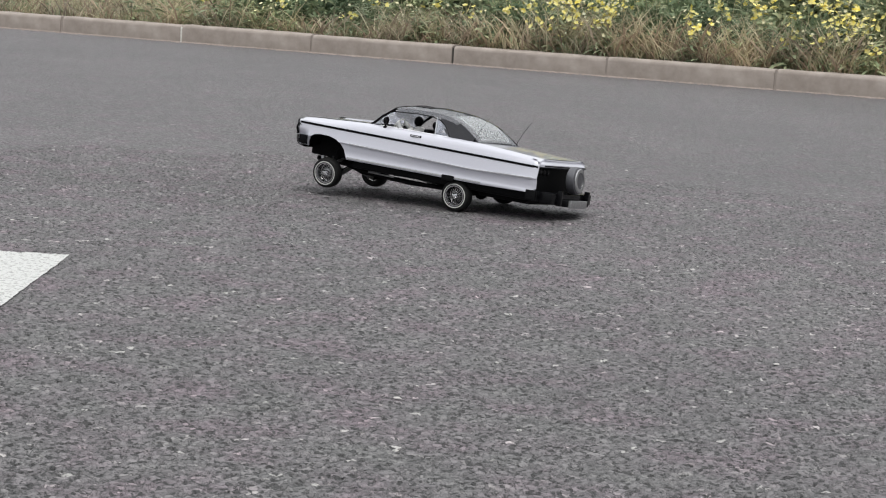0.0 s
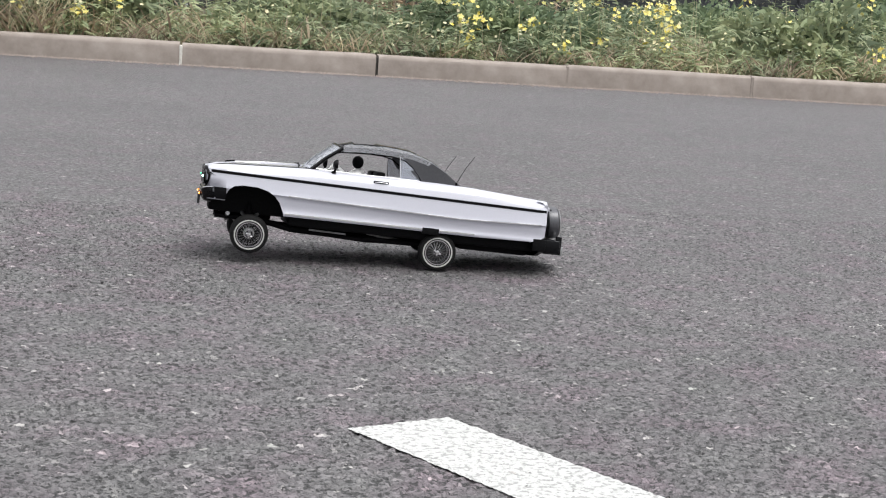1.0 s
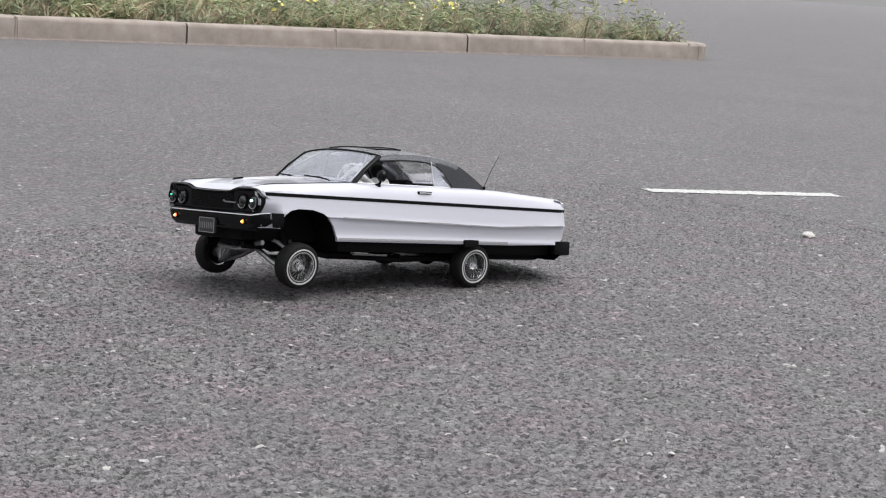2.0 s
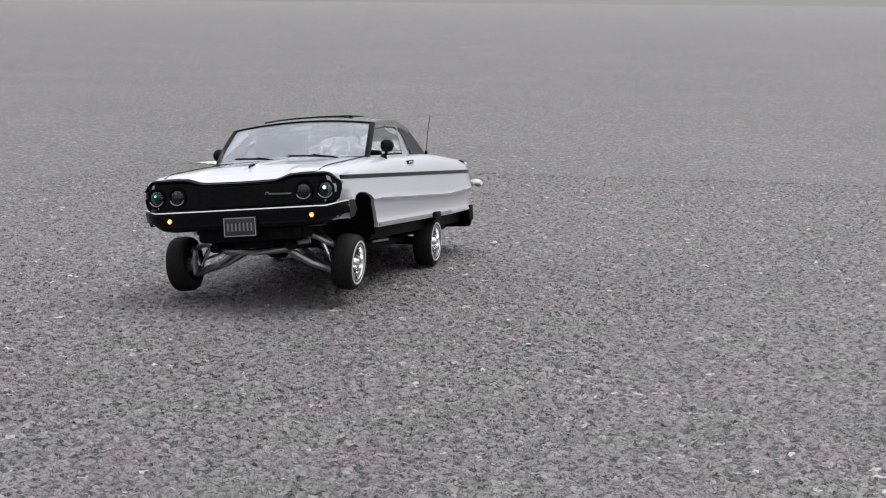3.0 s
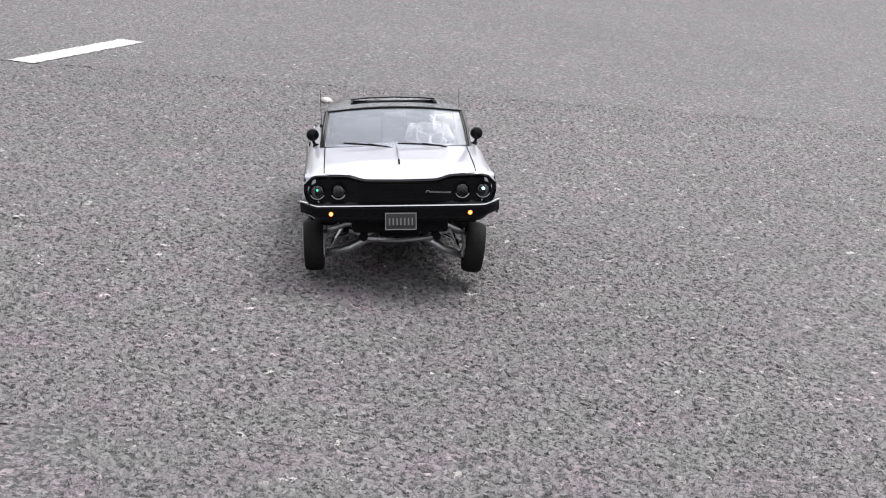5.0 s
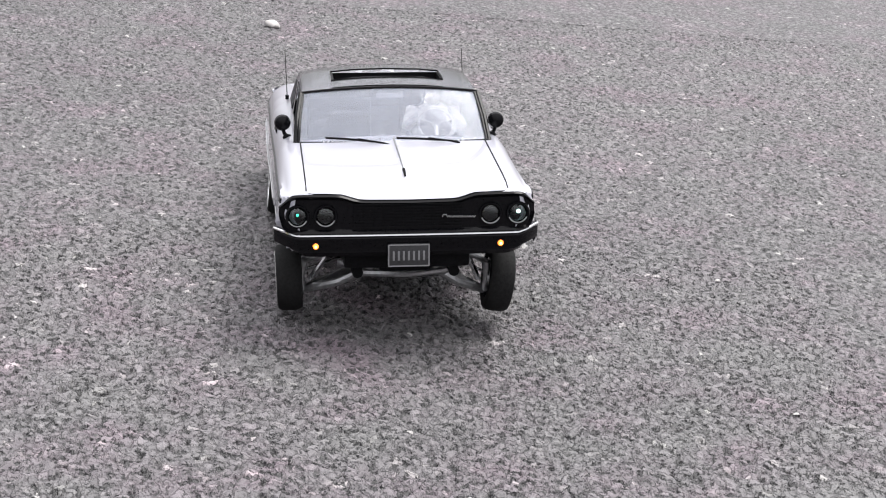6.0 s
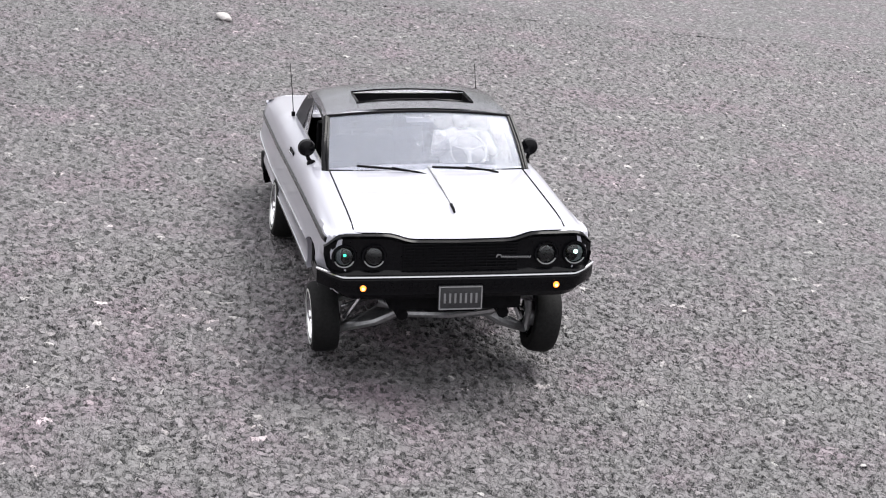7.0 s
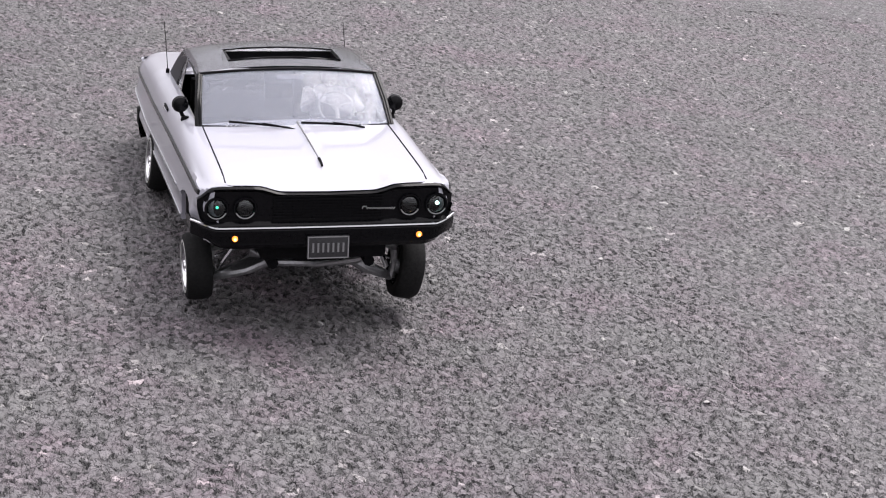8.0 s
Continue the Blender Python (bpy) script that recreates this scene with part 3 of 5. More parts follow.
block(bm, (0.118, -0.052, -0.056), (0.236, 0.052, -0.004), None, 0.004)
body_part("engine_block", bm, MATTE_BLACK)
bm = bmesh.new()
block(bm, (-0.262, -0.094, -0.048), (-0.256, 0.094, -0.0035), None, 0.002)
tail = body_part("tail_panel", bm, MATTE_BLACK, label="matte black tail panel")
for s in (1, -1):
    for i in range(3):
        bm = bmesh.new()
        lathe(bm, [(0.0001, -0.0010), (0.0055, -0.0010), (0.006, 0), (0.0048, 0.0014), (0.0001, 0.0020)], pose(-0.2625, s * (0.05 + 0.0155 * i), -0.013) @ pose(0, 0, 0, 0, 0, 90), 20)
        body_part("tail_lamp", bm, GLOSS_BLACK, tail)

bm = bmesh.new()
rows = []
for x, z in ((-0.256, 0.0108), (-0.2655, 0.0092), (-0.2745, 0.0020), (-0.2748, -0.0022), (-0.270, -0.0042), (-0.256, -0.0042)):
    rows.append([(x + 0.006 * max(0, (abs(y) - 0.085) / 0.0135) ** 2, y, z) for y in [-0.0985 + 0.197 * i / 30 for i in range(31)]])
sheet(bm, rows)
body_part("tail_upper_panel", bm, WHITE, label="white upper tail panel")
bm = bmesh.new()
block(bm, (-0.2760, -0.090, -0.0014), (-0.2740, 0.090, 0.0006), None, 0.0005)
body_part("tail_trim", bm, MATTE_BLACK)

# ---- nose: grille panel, lamps, bumper ----
bm = bmesh.new()
ys = [-0.1040 + 0.208 * i / 100 for i in range(101)]
rows = []
for k in range(7):
    row = []
    for y in ys:
        zt, zb = nose_top(y), lerp(abs(y), [(0, -0.0235), (0.093, -0.0235), (0.0985, -0.0218), (0.1022, -0.0170), (0.1040, -0.0095)])
        z = zb + (zt - zb) * (0, 0.03, 0.12, 0.5, 0.86, 0.96, 1)[k]
        inset = (0, 0.0018, -0.0012, -0.0012, -0.0012, 0.0022, 0)[k]
        row.append((nose_x(y) + inset, y, z))
    rows.append(row)
sheet(bm, rows)
sheet(bm, [[(nose_x(y), y, nose_top(y)), (nose_x(y) - 0.004, y, nose_top(y) - 0.0006), (nose_x(y) - 0.010, y, nose_top(y) - 0.004)] for y in ys])
grille = body_part("grille_panel", bm, GLOSS_BLACK, label="gloss black front panel")
for i in range(9):
    bm = bmesh.new()
    z = -0.0175 + 0.0023 * i
    tube(bm, [(nose_x(y) + 0.0002, y, z) for y in [-0.045 + 0.009 * j for j in range(11)]], 0.0005, 5)
    body_part("grille_bar", bm, GLOSS_BLACK, grille)
for i in range(12):
    bm = bmesh.new()
    y = -0.044 + 0.008 * i
    tube(bm, [(nose_x(y) + 0.0001, y, -0.018), (nose_x(y) + 0.0001, y, 0.0015)], 0.0004, 5)
    body_part("grille_rib", bm, GLOSS_BLACK, grille)
# bright badge on the panel
bm = bmesh.new()
pts = [(nose_x(y) + 0.0012, y, -0.0100 + 0.0008 * math.sin((y - 0.03) * 2900) + 0.0022 * max(0, 1 - abs(y - 0.0295) / 0.0022) - 0.02 * (y - 0.041)) for y in [0.0275 + 0.0006 * i for i in range(46)]]
tube(bm, pts, 0.0004, 5)
body_part("script_badge", bm, SILVER, grille, "small silver badge")
for s, led in ((1, LED_WHITE), (-1, LED_GREEN)):
    for y, lit in ((0.0893, True), (0.0668, False)):
        m = pose(nose_x(y) - 0.0008, s * y, -0.0083) @ pose(0, 0, 0, 0, 0, -90)
        bm = bmesh.new()
        lathe(bm, [(0.0064, 0.0), (0.0092, 0.0), (0.0098, 0.0012), (0.0092, 0.0023), (0.0082, 0.0020), (0.0070, 0.0004), (0.0064, 0.0)], m, 32, False)
        lamp = body_part("headlamp", bm, GLOSS_BLACK, grille, "round headlamp in a black bezel")
        bm = bmesh.new()
        lathe(bm, [(0.0001, -0.0035), (0.004, -0.0028), (0.0070, 0.0004)], m, 28, False)
        body_part("reflector", bm, MATTE_BLACK if not lit else ALLOY, lamp)
        # highlight on the lower bezel, modelled as a thin silver arc
        bm = bmesh.new()
        tube(bm, [Vector((0.0079 * math.cos(a), 0.0021, 0.0079 * math.sin(a))) for a in [radians(205 + 13 * i) for i in range(11)]], 0.0005, 5, m)
        body_part("bezel_glint", bm, SILVER, lamp, "lower bezel glint built as a silver arc")
        bm = bmesh.new()
        lathe(bm, [(0.0074, 0.0006), (0.0060, 0.0020), (0.0035, 0.0029), (0.0001, 0.0032), (0.0001, 0.0026), (0.0034, 0.0023), (0.0058, 0.0014), (0.0072, 0.0)], m, 28, False)
        body_part("lens", bm, LENS, lamp).visible_shadow = False
        if lit:
            bm = bmesh.new()
            bmesh.ops.create_icosphere(bm, subdivisions=2, radius=0.0016 if s > 0 else 0.0012, matrix=m @ pose(0, 0.004, 0.002))
            body_part("diode", bm, led, lamp, "small lit diode")

# front bumper: dark blade with a bright top edge
def bumper_x(y):
    return 0.2490 + 0.002 * (1 - (abs(y) / 0.1) ** 2) - 0.012 * max(0, (abs(y) - 0.086) / 0.0195) ** 2


bm = bmesh.new()
ys = [-0.1080 + 0.216 * i / 60 for i in range(61)]
prof = [(-0.012, -0.0242), (-0.002, -0.0239), (0.0, -0.0262), (-0.001, -0.032), (-0.003, -0.0360), (-0.0028, -0.0385), (-0.006, -0.0425), (-0.016, -0.0440)]
rows = []
for dx, z in prof:
    rows.append([(bumper_x(y) + dx, y * (1 - 0.0 * z), z + lerp(abs(y), [(0, 0), (0.09, 0), (0.1055, 0.0035)]) + (0.0125 * max(0, (abs(y) - 0.08) / 0.027) ** 1.5 if z < -0.042 else 0.007 * max(0, (abs(y) - 0.08) / 0.027) ** 1.5 if z < -0.037 else 0)) for y in ys])
sheet(bm, rows)
for s in (1, -1):
    sheet(bm, [[(bumper_x(0.1080) - 0.002 - 0.0036 * i, s * 0.1080, -0.0200), (bumper_x(0.1080) - 0.003 - 0.0036 * i, s * (0.1080 + 0.0003 * i), -0.030), (bumper_x(0.1080) - 0.006 - 0.003 * i, s * 0.1060, -0.0375)] for i in range(6)])
bumper = body_part("front_bumper", bm, GLOSS_BLACK, label="gloss black front bumper")
bm = bmesh.new()
tube(bm, [(bumper_x(y) - 0.0006, y, -0.0239 + lerp(abs(y), [(0, 0), (0.09, 0), (0.1055, 0.0035)])) for y in ys], 0.0011, 6)
body_part("bumper_edge", bm, CHROME, bumper, "bright chrome upper edge")
bm = bmesh.new()
block(bm, (0.2485, -0.0170, -0.0500), (0.2522, 0.0170, -0.0312), None, 0.0008)
plate = body_part("number_plate", bm, PLATE, bumper, "small dark plate with a silver border")
for lo, hi in (((-0.0168, -0.0499), (0.0168, -0.0490)), ((-0.0168, -0.0323), (0.0168, -0.0314)), ((-0.0168, -0.0490), (-0.0159, -0.0323)), ((0.0159, -0.0490), (0.0168, -0.0323))):
    bm = bmesh.new()
    block(bm, (0.2522, lo[0], lo[1]), (0.2527, hi[0], hi[1]))
    body_part("plate_border", bm, SILVER, plate)
for i in range(7):
    bm = bmesh.new()
    y = 0.0123 - 0.0041 * i
    block(bm, (0.2522, y - 0.0008, -0.0448), (0.2526, y + 0.0008, -0.0370), None, 0.0001, 1)
    body_part("plate_bar", bm, PRINT, plate)
for s in (1, -1):
    bm = bmesh.new()
    block(bm, (bumper_x(0.075) - 0.004, s * 0.075 - 0.0034, -0.0352), (bumper_x(0.075) + 0.0006, s * 0.075 + 0.0034, -0.0292), None, 0.0012)
    ind = body_part("indicator", bm, GLOSS_BLACK, bumper, "bumper indicator lamp")
    bm = bmesh.new()
    bmesh.ops.create_icosphere(bm, subdivisions=2, radius=0.0028, matrix=pose(bumper_x(0.075) - 0.0006, s * 0.075, -0.0322))
    body_part("amber_lens", bm, AMBER, ind, "lit amber lens")
    bm = bmesh.new()
    bmesh.ops.create_icosphere(bm, subdivisions=2, radius=0.0012, matrix=pose(bumper_x(0.075) + 0.0019, s * 0.075, -0.0324))
    body_part("amber_diode", bm, AMBER_CORE, ind, "bright amber diode")

# rear bumper and spare-wheel carrier
bm = bmesh.new()
ys = [-0.104 + 0.208 * i / 40 for i in range(41)]
rows = []
for dx, z in [(0.012, -0.0465), (0.001, -0.047), (0.0, -0.053), (0.003, -0.058), (0.0005, -0.064), (0.010, -0.071), (0.03, -0.071)]:
    rows.append([(-0.274 + dx + 0.012 * max(0, (abs(y) - 0.08) / 0.024) ** 2, y, z) for y in ys])
sheet(bm, rows)
rb = body_part("rear_bumper", bm, GLOSS_BLACK, label="gloss black rear bumper")
for s in (1, -1):
    bm = bmesh.new()
    block(bm, (-0.270, s * 0.1000 - 0.005, -0.064), (-0.250, s * 0.1000 + 0.0045, -0.0455), None, 0.002)
    body_part("bumper_end", bm, MATTE_BLACK, rb)
bm = bmesh.new()
block(bm, (-0.306, -0.043, -0.069), (-0.262, 0.043, -0.057), None, 0.004)
body_part("carrier_tray", bm, MATTE_BLACK, rb)
bm = bmesh.new()
block(bm, (-0.312, -0.036, -0.070), (-0.306, 0.036, -0.056), None, 0.001)
body_part("carrier_end", bm, ALLOY, rb, "grey metal end plate")
bm = bmesh.new()
block(bm, (-0.296, -0.088, -0.066), (-0.266, 0.088, -0.046), None, 0.003)
body_part("bumper_blade", bm, GLOSS_BLACK, rb, "chunky gloss black bumper blade")
for s in (1, -1):
    bm = bmesh.new()
    block(bm, (-0.303, s * 0.060 - 0.004, -0.068), (-0.294, s * 0.060 + 0.004, -0.040), None, 0.0015)
    body_part("overrider", bm, GLOSS_BLACK, rb, "upright black overrider")
bm = bmesh.new()
tube(bm, [(-0.2655, y, lerp(abs(y), [(0, 0.0085), (0.08, 0.0095), (0.1, 0.004)])) for y in [-0.1 + 0.01 * i for i in range(21)]], 0.0028, 8)
body_part("tail_lip", bm, WHITE, label="white rear deck lip")
m = pose(-0.296, 0, -0.021) @ pose(0, 0, 0, 0, 0, 90) @ pose(0, 0, 0, 6, 0, 0)
bm = bmesh.new()
lathe(bm, [(0.0001, -0.009), (0.0205, -0.009), (0.0245, -0.0065), (0.0255, 0.0), (0.0245, 0.0075), (0.0195, 0.0105), (0.0001, 0.0105)], m, 40)
spare = body_part("spare_wheel", bm, SAIL_BLACK, label="upright black spare wheel cover")
bm = bmesh.new()
lathe(bm, [(0.0150, 0.0116), (0.0205, 0.0116), (0.0222, 0.0098), (0.0205, 0.0090), (0.0150, 0.0098), (0.0150, 0.0116)], m, 40, False)
body_part("cover_ring", bm, ALLOY, spare)

# ---- roof, pillars and glass ----
ROOF_X = [(-0.136, 0.0190), (-0.128, 0.0240), (-0.115, 0.0345), (-0.100, 0.0445), (-0.080, 0.0535), (-0.055, 0.0590), (-0.02, 0.0612), (0.02, 0.0608), (0.032, 0.0598), (0.046, 0.0572)]
ROOF_W = [(-0.136, 0.082), (-0.10, 0.0805), (-0.05, 0.0785), (0.0, 0.0785), (0.046, 0.0795)]


def roof_z(x, k):
    crown = lerp(x, [(-0.130, 0.003), (-0.10, 0.006), (-0.05, 0.008), (0.03, 0.0078), (0.046, 0.0062)])
    return smooth(x, ROOF_X) + crown * (1 - abs(k) ** 2.4)


def roof_y(x, k):
    return k * smooth(x, ROOF_W)


ks = [-1, -0.985, -0.95, -0.88, -0.78, -0.64, -0.4, -0.2, 0, 0.2, 0.4, 0.64, 0.78, 0.88, 0.95, 0.985, 1]
xs = [0.046, 0.042, 0.036, 0.0295, 0.022, 0.012, 0.0, -0.0105, -0.018, -0.028, -0.04, -0.055, -0.066, -0.075, -0.086, -0.097, -0.108, -0.118, -0.128, -0.136]
bm = bmesh.new()
grid = [[bm.verts.new((x, roof_y(x, k), roof_z(x, k) - (0.0070 if abs(k) == 1 else 0.0008 if abs(k) == 0.985 else 0))) for k in ks] for x in xs]
for i in range(len(xs) - 1):
    for j in range(len(ks) - 1):
        xm, km = (xs[i] + xs[i + 1]) / 2, (ks[j] + ks[j + 1]) / 2
        if -0.0105 < xm < 0.0295 and abs(km) < 0.64:
            continue
        if -0.128 < xm < -0.066 and abs(km) < 0.78:
            continue
        bm.faces.new((grid[i][j], grid[i][j + 1], grid[i + 1][j + 1], grid[i + 1][j]))
bm.verts.index_update()
roof_faces = list(bm.faces)
r = bmesh.ops.solidify(bm, geom=roof_faces, thickness=0.0022)
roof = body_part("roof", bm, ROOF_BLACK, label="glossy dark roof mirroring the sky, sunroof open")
bm = bmesh.new()
edge = [(0.0295, -0.64), (0.0295, -0.4), (0.0295, -0.2), (0.0295, 0), (0.0295, 0.2), (0.0295, 0.4), (0.0295, 0.64), (0.012, 0.64), (-0.0105, 0.64), (-0.0105, 0.4), (-0.0105, 0), (-0.0105, -0.4), (-0.0105, -0.64), (0.012, -0.64), (0.0295, -0.64)]
tube(bm, [(x, roof_y(x, k), roof_z(x, k) + 0.0002) for x, k in edge], 0.0008, 6)
body_part("sunroof_rim", bm, GLOSS_BLACK, roof)
bm = bmesh.new()
for lo, hi in (((-0.0105, -0.051), (0.0295, -0.0485)), ((-0.0105, 0.0485), (0.0295, 0.051)), ((-0.0105, -0.051), (-0.0085, 0.051)), ((0.0275, -0.051), (0.0295, 0.051))):
    block(bm, (lo[0], lo[1], 0.0580), (hi[0], hi[1], 0.0655))
body_part("sunroof_well", bm, MATTE_BLACK, roof)

for s in (1, -1):
    # windscreen pillar
    bm = bmesh.new()
    tube(bm, [(0.092, s * 0.0858, 0.0195), (0.072, s * 0.0835, 0.0385), (0.0475, s * 0.0795, 0.0565)], 0.0024, 8, r1=0.0026)
    body_part("windscreen_pillar", bm, GLOSS_BLACK, label="black windscreen pillar")
    bm = bmesh.new()
    tube(bm, [(0.0935, s * 0.0835, 0.0210), (0.0745, s * 0.0812, 0.0390), (0.0500, s * 0.0775, 0.0565)], 0.0012, 6)
    body_part("pillar_trim", bm, GLOSS_BLACK)
    # sail panel behind the quarter window
    bm = bmesh.new()
    rows = []
    for t in [i / 8 for i in range(9)]:
        xf = -0.046 - 0.028 * (t ** 1.6)
        zf = 0.0525 - 0.0325 * t
        xb = lerp(-zf, [(-0.0535, -0.078), (-0.0475, -0.092), (-0.0385, -0.108), (-0.0295, -0.121), (-0.0200, -0.134)])
        rows.append([(xf + (xb - xf) * u, s * (0.0782 + 0.0068 * t), zf) for u in (0, 0.25, 0.5, 0.75, 1)])
    sheet(bm, rows)
    bmesh.ops.solidify(bm, geom=list(bm.faces), thickness=0.0016)
    body_part("sail_panel", bm, SAIL_BLACK)
    # bright window frame
    bm = bmesh.new()
    pts = [(0.062, s * 0.0810, 0.0462), (0.050, s * 0.0802, 0.0505), (0.0, s * 0.0792, 0.0532), (-0.03, s * 0.0790, 0.0522), (-0.047, s * 0.0792, 0.0485), (-0.058, s * 0.0803, 0.0410), (-0.068, s * 0.082, 0.030), (-0.0735, s * 0.0845, 0.0215)]
    tube(bm, pts, 0.0010, 6)
    body_part("window_frame", bm, GLOSS_BLACK)
    bm = bmesh.new()
    tube(bm, [(-0.0395, s * 0.0788, 0.0535), (-0.0425, s * 0.0845, 0.0205)], 0.0008, 6)
    body_part("window_divider", bm, CHROME)
    bm = bmesh.new()
    sheet(bm, [[(0.0895, s * 0.0855, 0.0212), (-0.125, s * 0.0848, 0.0206)], [(0.0895, s * 0.0847, 0.0222), (-0.125, s * 0.0840, 0.0214)], [(0.0895, s * 0.0838, 0.0206), (-0.125, s * 0.0830, 0.0200)]])
    body_part("belt_trim", bm, CHROME)
    # quarter glass
    bm = bmesh.new()
    sheet(bm, [[(-0.0405, s * 0.0788, 0.0528), (-0.0465, s * 0.0788, 0.0505)], [(-0.0415, s * 0.081, 0.040), (-0.0595, s * 0.081, 0.040)], [(-0.0425, s * 0.0842, 0.0212), (-0.0725, s * 0.0842, 0.0212)]])
    bmesh.ops.solidify(bm, geom=list(bm.faces), thickness=0.0006)
    body_part("quarter_glass", bm, SCREEN).visible_shadow = False

# windscreen, bowed forward in the middle
bm = bmesh.new()
rows = []
for j in range(9):
    t = j / 8
    row = []
    for i in range(17):
        k = i / 8 - 1
        w = 0.0855 + (0.0795 - 0.0855) * t
        bow = 0.012 * (1 - k * k)
        row.append((0.0925 + bow * (1 - 0.4 * t) + (0.0480 - 0.0925) * t + 0.002 * math.sin(math.pi * t), k * w, 0.0205 + (0.0570 - 0.0205) * t + (0.0045 * t + 0.0012) * (1 - k * k)))
    rows.append(row)
sheet(bm, rows)
bmesh.ops.solidify(bm, geom=list(bm.faces), thickness=0.0008)
screen = body_part("windscreen", bm, SCREEN, label="clear curved windscreen with a milky sky sheen in its colour")
screen.visible_shadow = False
for which, mtl in ((0, GLOSS_BLACK), (8, GLOSS_BLACK)):
    bm = bmesh.new()
    tube(bm, [Vector(p) + Vector((0.0003, 0, 0.0003)) for p in rows[which]], 0.0013, 6)
    body_part("screen_seal", bm, mtl, screen)
# rear glass
bm = bmesh.new()
sheet(bm, [[(x, roof_y(x, k), roof_z(x, k) - 0.0006) for k in (-0.78, -0.64, -0.4, -0.2, 0, 0.2, 0.4, 0.64, 0.78)] for x in (-0.066, -0.075, -0.086, -0.097, -0.108, -0.118, -0.128)])
bmesh.ops.solidify(bm, geom=list(bm.faces), thickness=0.0008)
body_part("rear_glass", bm, GLASS).visible_shadow = False

# wipers, resting along the foot of the screen
for y0, y1 in ((-0.060, -0.004), (0.002, 0.058)):
    pts = []
    for i in range(9):
        t = i / 8
        y = y0 + (y1 - y0) * t
        pts.append((0.0955 + 0.012 * (1 - (y / 0.0855) ** 2) + 0.003 * t, y, 0.0268 - 0.0042 * t + 0.0008 * math.sin(math.pi * t)))
    bm = bmesh.new()
    tube(bm, pts[:7], 0.0010, 6)
    wiper = body_part("wiper", bm, MATTE_BLACK, label="black windscreen wiper")
    bm = bmesh.new()
    tube(bm, [Vector(pts[4]) + Vector((0.0008, 0, 0.0010)), Vector(pts[7]) + Vector((0.002, 0, 0.0002)), Vector(pts[8]) + Vector((0.004, 0, -0.0006))], 0.0010, 6)
    body_part("wiper_arm", bm, MATTE_BLACK, wiper)

# mirrors and aerials
for s in (1, -1):
    bm = bmesh.new()
    tube(bm, [(0.058, s * 0.0925, 0.0200), (0.057, s * 0.0950, 0.0225), (0.0565, s * 0.0962, 0.0265)], 0.0017, 8)
    lathe(bm, [(0.0001, -0.004), (0.0035, -0.004), (0.0042, -0.0015), (0.003, 0.001), (0.0001, 0.0015)], pose(0.0585, s * 0.0925, 0.0205) @ pose(0, 0, 0, 90, 0, 0), 14)
    mir = body_part("door_mirror", bm, MATTE_BLACK, label="round black door mirror on a stalk")
    bm = bmesh.new()
    lathe(bm, [(0.0001, -0.0045), (0.004, -0.0042), (0.0066, -0.0022), (0.0074, 0.0005), (0.0074, 0.0022), (0.0066, 0.0028), (0.0001, 0.0024)], pose(0.0565, s * 0.0965, 0.0318) @ pose(0, 0, 0, 0, 0, 90), 24)
    body_part("mirror_head", bm, GLOSS_BLACK, mir)
    bm = bmesh.new()
    tube(bm, [(-0.127, s * 0.088, 0.0205), (-0.127, s * 0.088, 0.0245)], 0.0018, 8)
    aer = body_part("aerial_base", bm, MATTE_BLACK)
    bm = bmesh.new()
    tube(bm, [(-0.127, s * 0.088, 0.0240), (-0.138, s * 0.0885, 0.047), (-0.150, s * 0.089, 0.066)], 0.0005, 6, r1=0.0003)
    body_part("aerial", bm, MATTE_BLACK, aer, "thin black whip aerial")

# ---- cabin ----
bm = bmesh.new()
block(bm, (-0.12, -0.083, -0.05), (0.09, 0.083, -0.030), None, 0.002)
body_part("cabin_floor", bm, MATTE_BLACK)
bm = bmesh.new()
block(bm, (0.068, -0.082, -0.01), (0.094, 0.082, 0.0175), None, 0.005)
dash = body_part("dashboard", bm, MATTE_BLACK, label="black dashboard")
for s in (1, -1):
    bm = bmesh.new()
    block(bm, (-0.012, s * 0.040 - 0.028, -0.034), (0.032, s * 0.040 + 0.028, -0.012), None, 0.005)
    block(bm, (-0.022, s * 0.040 - 0.028, -0.020), (-0.008, s * 0.040 + 0.028, 0.028), None, 0.005)
    body_part("front_seat", bm, MATTE_BLACK)
bm = bmesh.new()
block(bm, (-0.088, -0.07, -0.034), (-0.05, 0.07, -0.012), None, 0.005)
block(bm, (-0.098, -0.07, -0.020), (-0.084, 0.07, 0.024), None, 0.005)
body_part("rear_seat", bm, MATTE_BLACK)
bm = bmesh.new()
sm = pose(0.060, 0.040, 0.024) @ pose(0, 0, 0, 0, 0, 90) @ pose(0, 0, 0, -28, 0, 0)
ring = [Vector((0.0155 * math.cos(2 * math.pi * i / 24), 0, 0.0155 * math.sin(2 * math.pi * i / 24))) for i in range(25)]
tube(bm, ring, 0.0012, 8, sm)
lathe(bm, [(0.0001, -0.002), (0.004, -0.002), (0.004, 0.002), (0.0001, 0.003)], sm, 14)
for a in (20, 160, 270):
    tube(bm, [(0, 0, 0), (0.0155 * math.cos(radians(a)), 0, 0.0155 * math.sin(radians(a)))], 0.0012, 6, sm)
tube(bm, [(0.061, 0.040, 0.0235), (0.080, 0.040, 0.010)], 0.002, 8)
body_part("steering_wheel", bm, IVORY, label="white steering wheel")
# interior mirror
bm = bmesh.new()
block(bm, (0.052, -0.012, 0.0505), (0.055, 0.012, 0.0560), None, 0.001)
body_part("interior_mirror", bm, CHROME)

